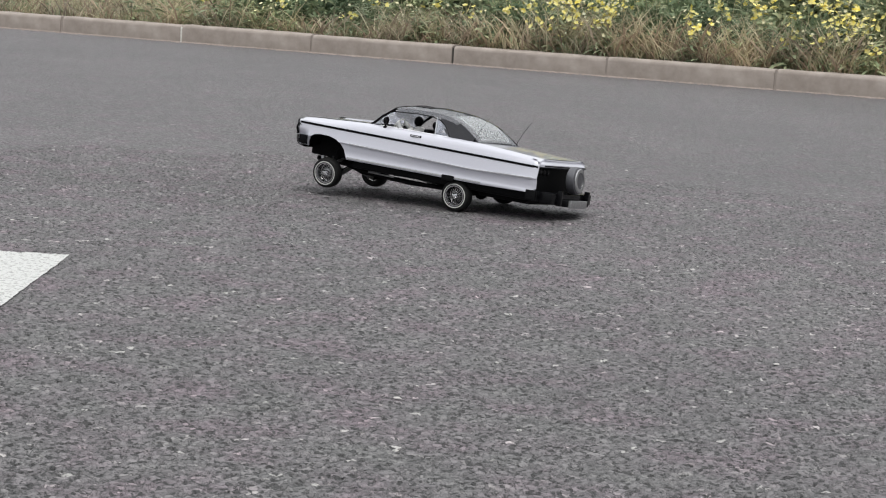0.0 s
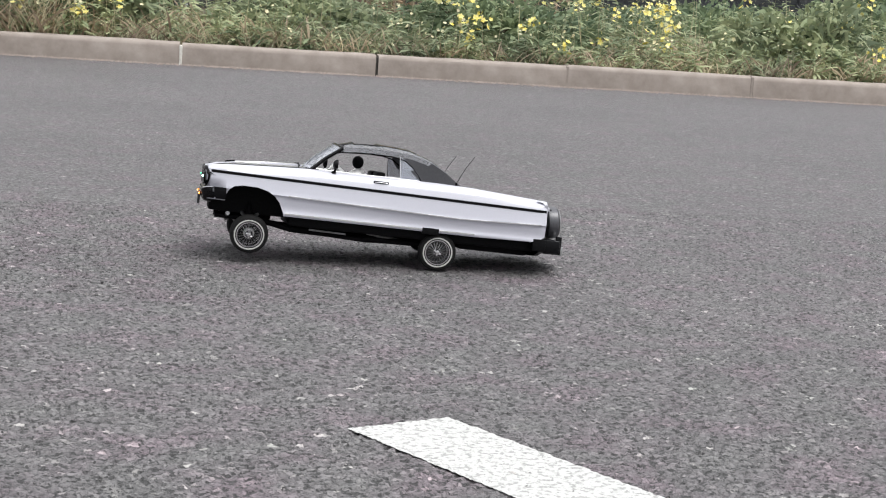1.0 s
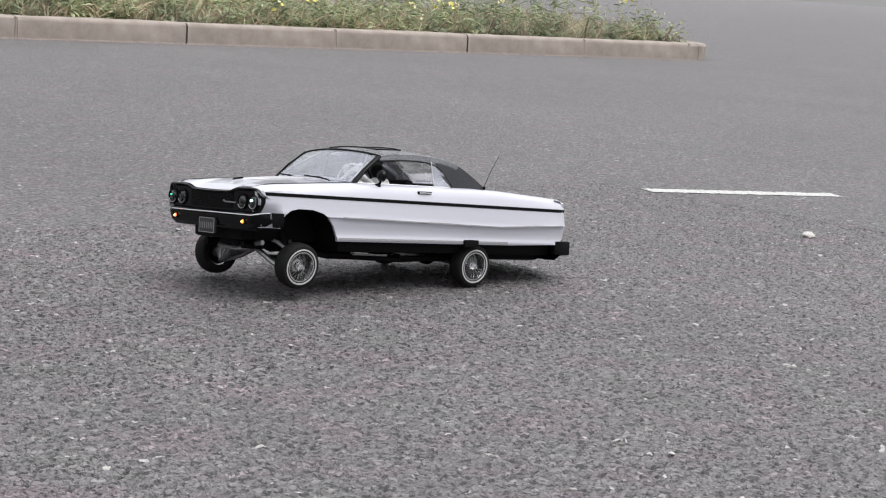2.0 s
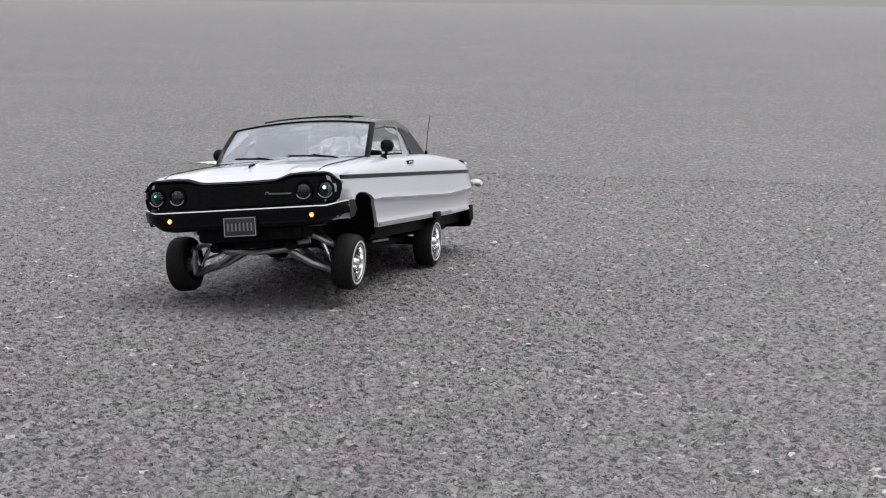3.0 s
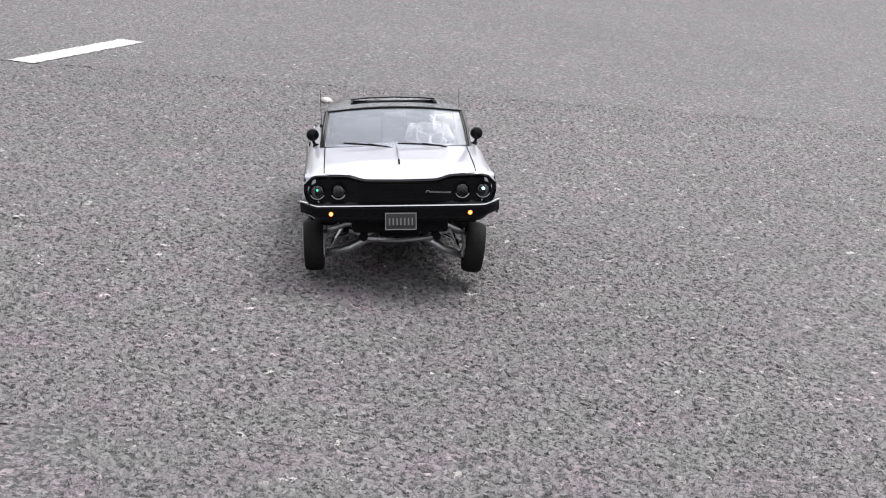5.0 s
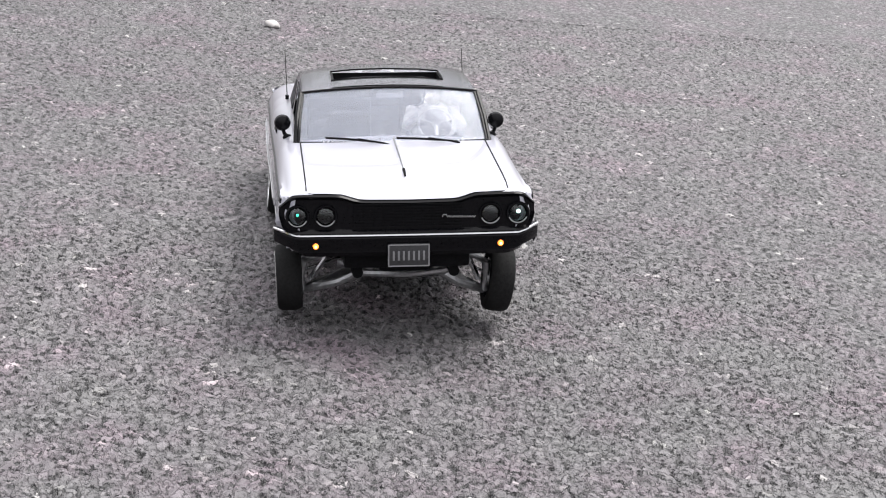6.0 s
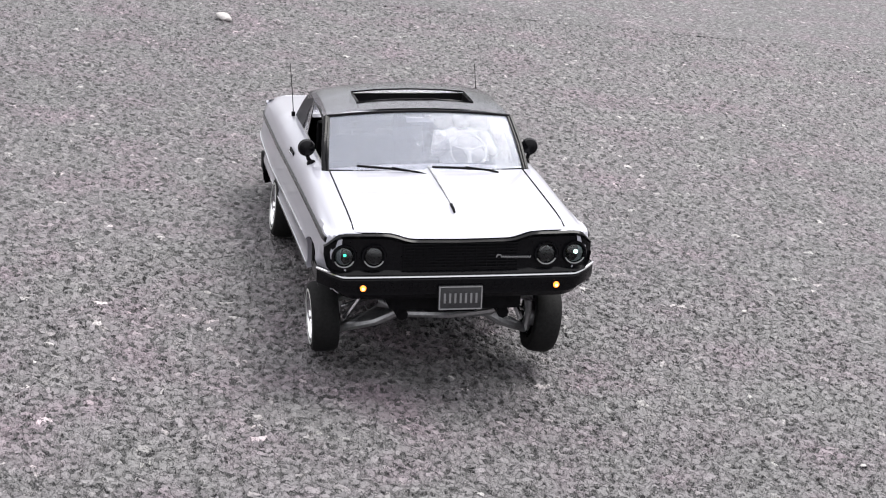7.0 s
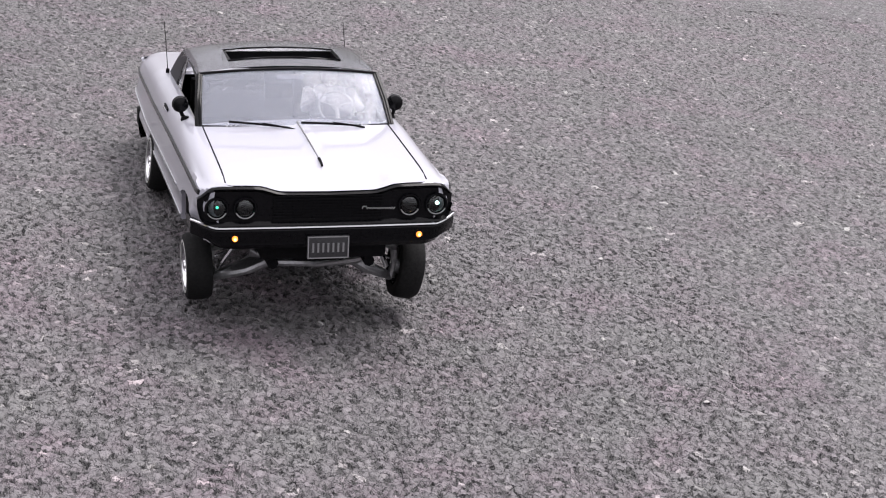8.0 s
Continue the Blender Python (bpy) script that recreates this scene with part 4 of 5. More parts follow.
# the doll at the wheel: one plain mesh
bm = bmesh.new()
def blob(c, r, sc):
    v = bmesh.ops.create_icosphere(bm, subdivisions=2, radius=r, matrix=Matrix.LocRotScale(c, None, sc))
blob((0.016, 0.040, 0.010), 0.018, (0.72, 1.25, 1.15))
body_faces = set(bm.faces)
blob((0.019, 0.040, 0.0385), 0.0090, (1.0, 0.9, 1.12))
for f in bm.faces:
    f.material_index = 0 if f in body_faces else 1
tube(bm, [(0.018, 0.058, 0.024), (0.036, 0.064, 0.014), (0.055, 0.053, 0.030)], 0.0056, 10, r1=0.0044)
tube(bm, [(0.018, 0.022, 0.024), (0.036, 0.016, 0.014), (0.055, 0.028, 0.032)], 0.0056, 10, r1=0.0044)
tube(bm, [(0.010, 0.048, -0.008), (0.036, 0.050, -0.004), (0.048, 0.050, -0.024)], 0.0065, 8)
tube(bm, [(0.010, 0.032, -0.008), (0.036, 0.030, -0.004), (0.048, 0.030, -0.024)], 0.0065, 8)
bmesh.ops.transform(bm, matrix=BODY, verts=bm.verts)
tagged(part("doll", bm, [CLOTH, MATTE_BLACK]), "plain pale doll seated at the model car's wheel", "doll")

# ---- wheels ----
def build_wheel():
    """One wheel about the local y axis, its face to +y."""
    wheel = new("wheel")
    wheel.parent = car
    bm = bmesh.new()
    lathe(bm, [(0.0205, -0.0115), (0.0262, -0.0125), (0.0300, -0.0115), (0.0318, -0.0085), (0.0325, -0.0040), (0.0325, 0.0040), (0.0318, 0.0085), (0.0300, 0.0115), (0.0275, 0.0124), (0.0235, 0.0124), (0.0212, 0.0112), (0.0205, 0.0098), (0.0205, -0.0115)], None, 48, False)
    part("tyre", bm, RUBBER, wheel)
    bm = bmesh.new()
    lathe(bm, [(0.0232, 0.0122), (0.0235, 0.0128), (0.0254, 0.0128), (0.0257, 0.0123)], None, 48, False)
    part("whitewall", bm, WHITEWALL, wheel, "white sidewall ring")
    bm = bmesh.new()
    lathe(bm, [(0.0206, -0.0105), (0.0195, -0.009), (0.0188, 0.0), (0.0192, 0.009), (0.0200, 0.0122), (0.0216, 0.0122), (0.0216, 0.0105), (0.0206, 0.0098)], None, 40, False)
    rim = part("rim", bm, CHROME, wheel, "chrome wire rim")
    bm = bmesh.new()
    lathe(bm, [(0.0001, -0.004), (0.017, -0.005), (0.0188, -0.007)], None, 30, False)
    part("brake_disc", bm, MATTE_BLACK, wheel)
    bm = bmesh.new()
    for i in range(36):
        a = 2 * math.pi * i / 36
        b = a + (0.35 if i % 2 else -0.35)
        tube(bm, [(0.0045 * math.cos(a), 0.0085 if i % 2 else 0.004, 0.0045 * math.sin(a)), (0.0190 * math.cos(b), 0.0035, 0.0190 * math.sin(b))], 0.0002, 4)
    part("spokes", bm, CHROME, rim)
    bm = bmesh.new()
    lathe(bm, [(0.0001, -0.004), (0.0066, -0.004), (0.0066, 0.006), (0.0056, 0.0085), (0.0036, 0.0125), (0.0001, 0.0132)], None, 20)
    for a in (0, 180):
        tube(bm, [(0, 0.011, 0), (0.0060 * math.cos(radians(a + 30)), 0.0112, 0.0060 * math.sin(radians(a + 30)))], 0.0014, 6)
    part("knock_off", bm, CHROME, rim, "chrome two-eared hub nut")
    return wheel


wheel = build_wheel()
SMALL = Matrix.Scale(0.877, 4)
FL = pose(0.1772, 0.0910, 0.0425) @ pose(0, 0, 0, -3, 0, 0) @ SMALL
FR = pose(0.1775, -0.0880, 0.0320) @ pose(0, 0, 0, 7, 0, 0) @ pose(0, 0, 0, 0, 0, 180) @ SMALL
RL = pose(-0.1040, 0.0950, 0.0285) @ SMALL
RR = pose(-0.1080, -0.0910, 0.0285) @ pose(0, 0, 0, 0, 0, 180) @ SMALL
wheel.matrix_basis = FL
for m in (FR, RL, RR):
    copy_thing(wheel, m).scale = wheel.scale

# ---- suspension ----
def arm(name, pts, r, material, label=""):
    bm = bmesh.new()
    tube(bm, pts, r, 8)
    return part(name, bm, material, car, label)


def at_body(x, y, z):
    return BODY @ Vector((x, y, z))


bm = bmesh.new()
tube(bm, [RR @ Vector((0, -0.004, 0)), RL @ Vector((0, -0.004, 0))], 0.0050, 12)
c = (RL.translation + RR.translation) / 2
bmesh.ops.create_uvsphere(bm, u_segments=18, v_segments=10, radius=0.014, matrix=Matrix.Translation(c) @ Matrix.Diagonal((0.9, 1.2, 1, 1)))
part("rear_axle", bm, MATTE_BLACK, car, "black solid rear axle")
for s, hub in ((1, RL), (-1, RR)):
    inner = hub.translation + Vector((0, -0.030 * s, 0))
    arm("trailing_link", [inner, at_body(-0.005, s * 0.052, -0.066)], 0.0026, ALLOY, "grey trailing link")
    arm("trailing_link", [inner + Vector((0, -0.016 * s, 0.010)), at_body(-0.03, s * 0.036, -0.060)], 0.0022, MATTE_BLACK)
    # coil spring and damper
    top = at_body(-0.118, s * 0.062, -0.056)
    low = inner + Vector((-0.004, 0, 0.004))
    pts = []
    d = (top - low)
    a1 = d.orthogonal().normalized()
    a2 = d.normalized().cross(a1)
    for i in range(61):
        t = i / 60
        w = 2 * math.pi * 6 * t
        pts.append(low + d * t + 0.0062 * (a1 * math.cos(w) + a2 * math.sin(w)))
    arm("coil_spring", pts, 0.0009, GLOSS_BLACK, "coil spring")
    arm("damper", [low, top], 0.0030, ALLOY, "grey damper")
for s, hub in ((1, FL), (-1, FR)):
    k = hub @ Vector((0, -0.010, 0))
    lowk, upk = hub @ Vector((0, -0.013, -0.013)), hub @ Vector((0, -0.014, 0.016))
    # cast lower wishbone
    for dx in (0.020, -0.022):
        a = at_body(0.174 + dx, s * 0.024, -0.066)
        arm("lower_arm", [a, a.lerp(lowk, 0.5) + Vector((0, 0, -0.003)), lowk], 0.0036, ALLOY, "grey cast lower suspension arm")
        b = at_body(0.174 + dx, s * 0.034, -0.050)
        arm("upper_arm", [b, b.lerp(upk, 0.5) + Vector((0, 0, 0.003)), upk], 0.0026, ALLOY, "grey upper suspension arm")
    bm = bmesh.new()
    a, b = at_body(0.194, s * 0.028, -0.067), at_body(0.152, s * 0.028, -0.067)
    v = [a.lerp(lowk, 0.25), b.lerp(lowk, 0.25), b.lerp(lowk, 0.7), a.lerp(lowk, 0.7)]
    f = bm.faces.new([bm.verts.new(p) for p in v])
    bmesh.ops.solidify(bm, geom=[f], thickness=0.003)
    part("arm_web", bm, ALLOY, car)
    bm = bmesh.new()
    tube(bm, [lowk, k, upk], 0.0042, 10)
    lathe(bm, [(0.0001, -0.012), (0.0085, -0.012), (0.0095, -0.006), (0.0085, 0.0), (0.0001, 0.0)], hub, 20)
    part("steering_knuckle", bm, ALLOY, car, "grey steering knuckle")
    arm("tie_rod", [hub @ Vector((-s * 0.016, -0.012, 0)), at_body(0.150, s * 0.024, -0.060)], 0.0014, CHROME)
    top = at_body(0.176, s * 0.046, -0.034)
    arm("damper", [top, top.lerp(lowk, 0.45)], 0.0058, MATTE_BLACK)
    arm("damper_rod", [top.lerp(lowk, 0.4), top.lerp(lowk, 0.85)], 0.0022, CHROME)
bm = bmesh.new()
pts = [at_body(0.206, -0.056, -0.0585), at_body(0.207, -0.044, -0.060), at_body(0.207, -0.034, -0.067), at_body(0.207, 0, -0.0685), at_body(0.207, 0.034, -0.067), at_body(0.207, 0.044, -0.060), at_body(0.206, 0.056, -0.0585)]
tube(bm, pts, 0.0032, 8)
part("cross_member", bm, ALLOY, car, "grey front cross member")
bm = bmesh.new()
block(bm, (0.14, -0.022, -0.064), (0.218, 0.022, -0.050), BODY, 0.004)
part("skid_plate", bm, MATTE_BLACK, car)


# ---- weeds, shrubs and distance behind the kerb ----
rng = np.random.default_rng(7)


def quads_object(name, verts, faces, material, label, category):
    me = bpy.data.meshes.new(name)
    me.from_pydata(verts, [], faces)
    me.materials.append(material)
    ob = new(name, me)
    return tagged(ob, label, category, kind="stuff")


def strips(base, way, side, length, width, bend, segs=3):
    """Bent tapering blades, one island each: arrays of points and faces."""
    n = len(base)
    verts = np.zeros((n, (segs + 1) * 2, 3))
    for k in range(segs + 1):
        t = k / segs
        c = base + way * (length * t)[:, None] + bend * (length * t * t)[:, None]
        w = (width * (1 - t) ** 0.7 * (0.35 + 1.3 * t if k < segs else 0.25) if segs > 2 else width * (1 - 0.8 * t))[:, None]
        verts[:, 2 * k], verts[:, 2 * k + 1] = c - side * w, c + side * w
    faces = []
    for k in range(segs):
        a = 2 * k
        faces.append(np.stack([np.arange(n) * (segs + 1) * 2 + q for q in (a, a + 1, a + 3, a + 2)], 1))
    return verts.reshape(-1, 3), np.concatenate(faces)


def unit(v):
    return v / np.linalg.norm(v, axis=1, keepdims=True)


def ground_z(x, y):
    return np.array([ground_height(a, b) for a, b in zip(x, y)])


def blades(n, xr, yr, length, width, lean, curve):
    x = rng.uniform(*xr, n)
    y = KERB_Y - 0.14 - (yr * rng.random(n) ** 1.3)
    base = np.stack([x, y, ground_z(x, y)], 1)
    a = rng.uniform(0, 2 * math.pi, n)
    side = np.stack([np.cos(a), np.sin(a), 0 * a], 1)
    b = rng.uniform(0, 2 * math.pi, n)
    out = np.stack([np.cos(b), np.sin(b), 0 * b], 1)
    way = unit(np.array([0, 0, 1.0]) + out * (lean * rng.random(n))[:, None])
    ln = length * rng.uniform(0.35, 1.0, n) * (0.75 + 0.35 * np.array([noise.noise((p * 0.9, q * 0.9, 4)) for p, q in zip(x, y)]))
    return strips(base, way, side, ln, width * rng.uniform(0.6, 1.3, n), out * curve - np.array([0, 0, curve * 0.6]))


def join(*vf):
    verts, faces, o = [], [], 0
    for v, f in vf:
        verts.append(v)
        faces.append(f + o)
        o += len(v)
    return np.concatenate(verts), np.concatenate(faces)


X_RANGE = (KERB_END + 0.2, 10.5)
DRY = leaf_material("dry_grass", (0.52, 0.46, 0.35), (0.66, 0.60, 0.48), (0.40, 0.36, 0.26))
GREEN = leaf_material("green_grass", (0.31, 0.35, 0.23), (0.41, 0.44, 0.31), (0.24, 0.29, 0.19))
LEAF = leaf_material("weed_leaf", (0.25, 0.31, 0.20), (0.40, 0.44, 0.30), (0.13, 0.18, 0.12))
SHRUB = leaf_material("shrub_leaf", (0.17, 0.23, 0.15), (0.25, 0.31, 0.20), (0.10, 0.15, 0.10))
BROWN = leaf_material("withered_leaf", (0.34, 0.26, 0.21), (0.45, 0.37, 0.30), (0.23, 0.17, 0.14))
YELLOW = leaf_material("yellow_petal", (0.86, 0.78, 0.26), (0.88, 0.84, 0.46), (0.82, 0.69, 0.10))
PALE = leaf_material("pale_seed_head", (0.74, 0.70, 0.50), (0.84, 0.81, 0.62), (0.60, 0.56, 0.42))
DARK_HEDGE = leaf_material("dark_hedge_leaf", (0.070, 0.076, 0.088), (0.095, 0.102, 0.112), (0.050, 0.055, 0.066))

quads_object("dry_grass", *join(blades(20000, X_RANGE, 2.4, 0.25, 0.0036, 1.1, 0.5), blades(5200, (0.9, 3.6), 1.6, 0.50, 0.0045, 0.7, 0.3), blades(1500, (3.6, 10.5), 1.6, 0.45, 0.0045, 0.7, 0.3)), DRY, "tangled dry straw-coloured grass on a bank", "grass")
quads_object("green_grass", *blades(20000, X_RANGE, 2.2, 0.26, 0.0036, 0.8, 0.4), GREEN, "long olive green grass on a bank", "grass")
quads_object("withered_weeds", *join(blades(10000, X_RANGE, 2.2, 0.30, 0.008, 1.2, 0.4), blades(2200, (0.9, 3.6), 1.4, 0.46, 0.009, 0.9, 0.4), blades(900, (3.6, 10.5), 1.4, 0.40, 0.009, 0.9, 0.4)), BROWN, "brown withered weed stalks", "weeds")


def weed_plants(n, xr, yr, tall, leaf_len, leaf_w, per):
    """Upright stems clothed in leaves, with flower heads on top."""
    sv, sf, lv, lf, tips = [], [], [], [], []
    x = rng.uniform(*xr, n)
    y = KERB_Y - 0.15 - yr * rng.random(n) ** 1.5
    z = ground_z(x, y)
    h = tall * rng.uniform(0.5, 1.1, n) * (0.42 + 0.58 * np.minimum(1, (KERB_Y - 0.15 - y) / 0.55))
    lean = rng.normal(0, 0.12, (n, 2))
    base = np.stack([x, y, z], 1)
    way = unit(np.stack([lean[:, 0], lean[:, 1], np.ones(n)], 1))
    a = rng.uniform(0, math.pi, n)
    stem = strips(base, way, np.stack([np.cos(a), np.sin(a), 0 * a], 1), h * 0.92, np.full(n, 0.0026), np.zeros((n, 3)), 2)
    t = rng.uniform(0.08, 1.0, (n, per))
    pb = base[:, None] + way[:, None] * (h[:, None] * t)[..., None]
    b = rng.uniform(0, 2 * math.pi, (n, per))
    rise = rng.uniform(-0.15, 0.7, (n, per))
    lw = unit(np.stack([np.cos(b), np.sin(b), rise], 2).reshape(-1, 3))
    sd = unit(np.cross(lw, [0, 0, 1.0]) + rng.normal(0, 0.35, (n * per, 3)))
    ln = (leaf_len * (1.15 - 0.75 * t) * rng.uniform(0.6, 1.2, (n, per))).ravel()
    leaf = strips(pb.reshape(-1, 3), lw, sd, ln, leaf_w * ln / leaf_len * rng.uniform(0.7, 1.2, n * per), np.tile([0, 0, -0.35], (n * per, 1)), 3)
    return stem, leaf, base + way * h[:, None]


def petals(tips, per, spread, size):
    """Small open flowers about each tip, four petals each."""
    n = len(tips) * per
    c = np.repeat(tips, per, 0) + rng.normal(0, 1, (n, 3)) * np.array([spread, spread, spread * 0.8])
    k = 5
    ang = np.tile(np.arange(k) * 2 * math.pi / k, n) + np.repeat(rng.uniform(0, 6, n), k)
    tilt = np.repeat(unit(rng.normal(0, 0.6, (n, 3)) + [0, 0.5, 0.8]), k, 0)
    u = unit(np.cross(tilt, [0.31, 0.2, 0.9]))
    v = np.cross(tilt, u)
    way = u * np.cos(ang)[:, None] + v * np.sin(ang)[:, None]
    side = -u * np.sin(ang)[:, None] + v * np.cos(ang)[:, None]
    ln = np.repeat(size * rng.uniform(0.6, 1.3, n), k)
    return strips(np.repeat(c, k, 0), way, side, ln, ln * 0.75, tilt * 0.15, 2)


stems, leaves, heads = [], [], []
for n, xr, tall in ((170, (-7.1, -4.8), 0.40), (280, (-5.0, -2.0), 0.40), (260, (-2.0, 0.5), 0.42), (230, (0.6, 2.4), 0.62), (280, (2.2, 5.0), 0.60), (160, (5.0, 10.5), 0.55)):
    s_, l_, t_ = weed_plants(n, xr, 1.8, tall, 0.095, 0.015, 26)
    stems.append(s_), leaves.append(l_), heads.append(t_)
heads = np.concatenate(heads)
quads_object("weed_stems", *join(*stems), DRY, "thin upright weed stems", "weeds")
quads_object("weed_leaves", *join(*leaves), LEAF, "leafy green roadside weeds", "weeds")
# flowers grow in clusters, thick where the weeds stand tallest
wave = np.array([noise.noise((p[0] * 1.7, p[1] * 1.7, 8)) for p in heads])
chance = np.interp(heads[:, 0], [-7, -2.4, -2.0, -0.9, -0.6, 0.5, 0.9, 2.9, 3.4, 10], [0.10, 0.10, 0.26, 0.20, 0.03, 0.03, 0.85, 0.85, 0.30, 0.20]) * np.where(wave > -0.05, 1.4, 0.35)
bloom = rng.random(len(heads)) < chance
quads_object("yellow_flowers", *petals(heads[bloom], 8, 0.030, 0.0135), YELLOW, "bright yellow wild flowers among weeds", "flowers")
quads_object("pale_seed_heads", *petals(heads[rng.random(len(heads)) < 0.12 + 0.4 * chance], 6, 0.05, 0.009), PALE, "pale cream seed heads among weeds", "flowers")


def shrub(label, c, size, n, material, leaf):
    """A rounded uneven mass of small leaves on a few forked limbs."""
    root = thing("shrub", label, "shrub", pose(c[0], c[1], ground_height(c[0], c[1]) - 0.02), group="shrubs on the bank")
    bm = bmesh.new()
    for i in range(7):
        a = 2 * math.pi * i / 7
        tube(bm, [(0.02 * math.cos(a), 0.02 * math.sin(a), 0), (0.25 * size[0] * math.cos(a), 0.25 * size[1] * math.sin(a), 0.45 * size[2]), (0.55 * size[0] * math.cos(a + 0.3), 0.55 * size[1] * math.sin(a + 0.3), 0.8 * size[2])], 0.012, 6, r1=0.004)
    part("limbs", bm, SOIL, root)
    d = unit(rng.normal(0, 1, (n, 3)))
    d[:, 2] = np.abs(d[:, 2])
    r = 0.45 + 0.6 * rng.random(n) ** 0.5
    lump = np.array([1 + 0.45 * noise.noise((p[0] * 2.2 + c[0], p[1] * 2.2, p[2] * 2.2 + c[1])) + 0.2 * noise.noise((p[0] * 6, p[1] * 6 + c[0], p[2] * 6)) for p in d])
    pos = d * (r * lump)[:, None] * np.array(size)
    way = unit(d + rng.normal(0, 0.7, (n, 3)))
    side = unit(np.cross(way, rng.normal(0, 1, (n, 3))))
    ln = leaf * rng.uniform(0.6, 1.4, n)
    v, f = strips(pos, way, side, ln, ln * 0.24, np.tile([0, 0, -0.3], (n, 1)), 2)
    me = bpy.data.meshes.new("foliage")
    me.from_pydata(v, [], f)
    me.materials.append(material)
    fo = new("foliage", me)
    fo.parent = root
    return root


for label, c, size, n, material, leaf in (
    ("dense dark green low shrub on the bank", (1.3, -7.6), (0.8, 0.6, 0.40), 8000, SHRUB, 0.05),
    ("dense dark green low shrub on the bank", (2.4, -7.3), (0.7, 0.6, 0.46), 8000, SHRUB, 0.05),
    ("soft green leafy shrub behind the kerb", (0.75, -6.5), (0.32, 0.30, 0.58), 4000, LEAF, 0.055),
    ("soft green leafy shrub behind the kerb", (1.35, -6.6), (0.30, 0.28, 0.55), 4000, LEAF, 0.055),
    ("soft green leafy shrub behind the kerb", (-0.3, -6.7), (0.5, 0.4, 0.26), 4500, LEAF, 0.055),
    ("dense dark green low shrub on the bank", (-1.3, -6.7), (0.55, 0.45, 0.30), 5000, SHRUB, 0.05),
    ("soft green leafy shrub behind the kerb", (-2.9, -6.5), (0.45, 0.4, 0.36), 4500, LEAF, 0.055),
    ("reddish brown withered shrub on the bank", (-1.3, -8.9), (0.62, 0.6, 0.85), 9000, BROWN, 0.045),
    ("dense dark green low shrub on the bank", (-3.0, -8.9), (1.0, 0.8, 0.40), 8000, SHRUB, 0.06),
    ("dense dark green low shrub on the bank", (-4.2, -8.3), (0.9, 0.8, 0.5), 7000, SHRUB, 0.06),
    ("soft green leafy shrub behind the kerb", (3.6, -6.6), (0.35, 0.3, 0.5), 4000, LEAF, 0.055),
    ("dense dark green low shrub on the bank", (1.15, -6.2), (0.36, 0.18, 0.24), 3500, SHRUB, 0.04),
    ("dense dark green low shrub on the bank", (2.9, -6.22), (0.40, 0.20, 0.27), 3500, SHRUB, 0.04),
    ("dense dark green low shrub on the bank", (2.0, -6.25), (0.42, 0.22, 0.30), 4500, SHRUB, 0.045),
    ("dense dark green low shrub on the bank", (4.4, -6.35), (0.5, 0.26, 0.36), 4500, SHRUB, 0.045),
    ("soft green leafy shrub behind the kerb", (5.2, -7.2), (0.6, 0.5, 0.55), 5000, LEAF, 0.055),
    ("soft green leafy shrub behind the kerb", (7.2, -7.6), (0.9, 0.6, 0.60), 5000, LEAF, 0.06),
):
    shrub(label, c, size, n, material, leaf)


def hedge(label, x0, x1, y, high, n):
    """A far dark belt of trees: many clumps of leaves, an uneven top."""
    x = rng.uniform(x0, x1, n)
    top = high * (0.8 + 0.35 * np.array([noise.noise((a * 0.16, y * 0.1, 1)) + 0.5 * noise.noise((a * 0.6, y, 2)) for a in x]))
    z = -0.57 + top * rng.random(n) ** 0.8
    yy = y + rng.normal(0, 1.2, n)
    way = unit(rng.normal(0, 1, (n, 3)) + [0, 0.3, 0])
    side = unit(np.cross(way, rng.normal(0, 1, (n, 3))))
    ln = 0.13 * rng.uniform(0.5, 1.3, n)
    v, f = strips(np.stack([x, yy, z], 1), way, side, ln, ln * 0.4, np.tile([0, 0, -0.2], (n, 1)), 2)
    quads_object("hedge", v, f, DARK_HEDGE, label, "hedge")


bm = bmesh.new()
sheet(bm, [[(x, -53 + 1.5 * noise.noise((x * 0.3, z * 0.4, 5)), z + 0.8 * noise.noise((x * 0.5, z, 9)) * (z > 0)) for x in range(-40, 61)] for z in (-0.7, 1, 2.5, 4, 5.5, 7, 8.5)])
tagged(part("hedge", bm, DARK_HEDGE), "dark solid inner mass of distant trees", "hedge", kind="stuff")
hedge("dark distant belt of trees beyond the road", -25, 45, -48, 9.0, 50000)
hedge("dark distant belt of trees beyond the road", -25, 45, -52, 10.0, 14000)


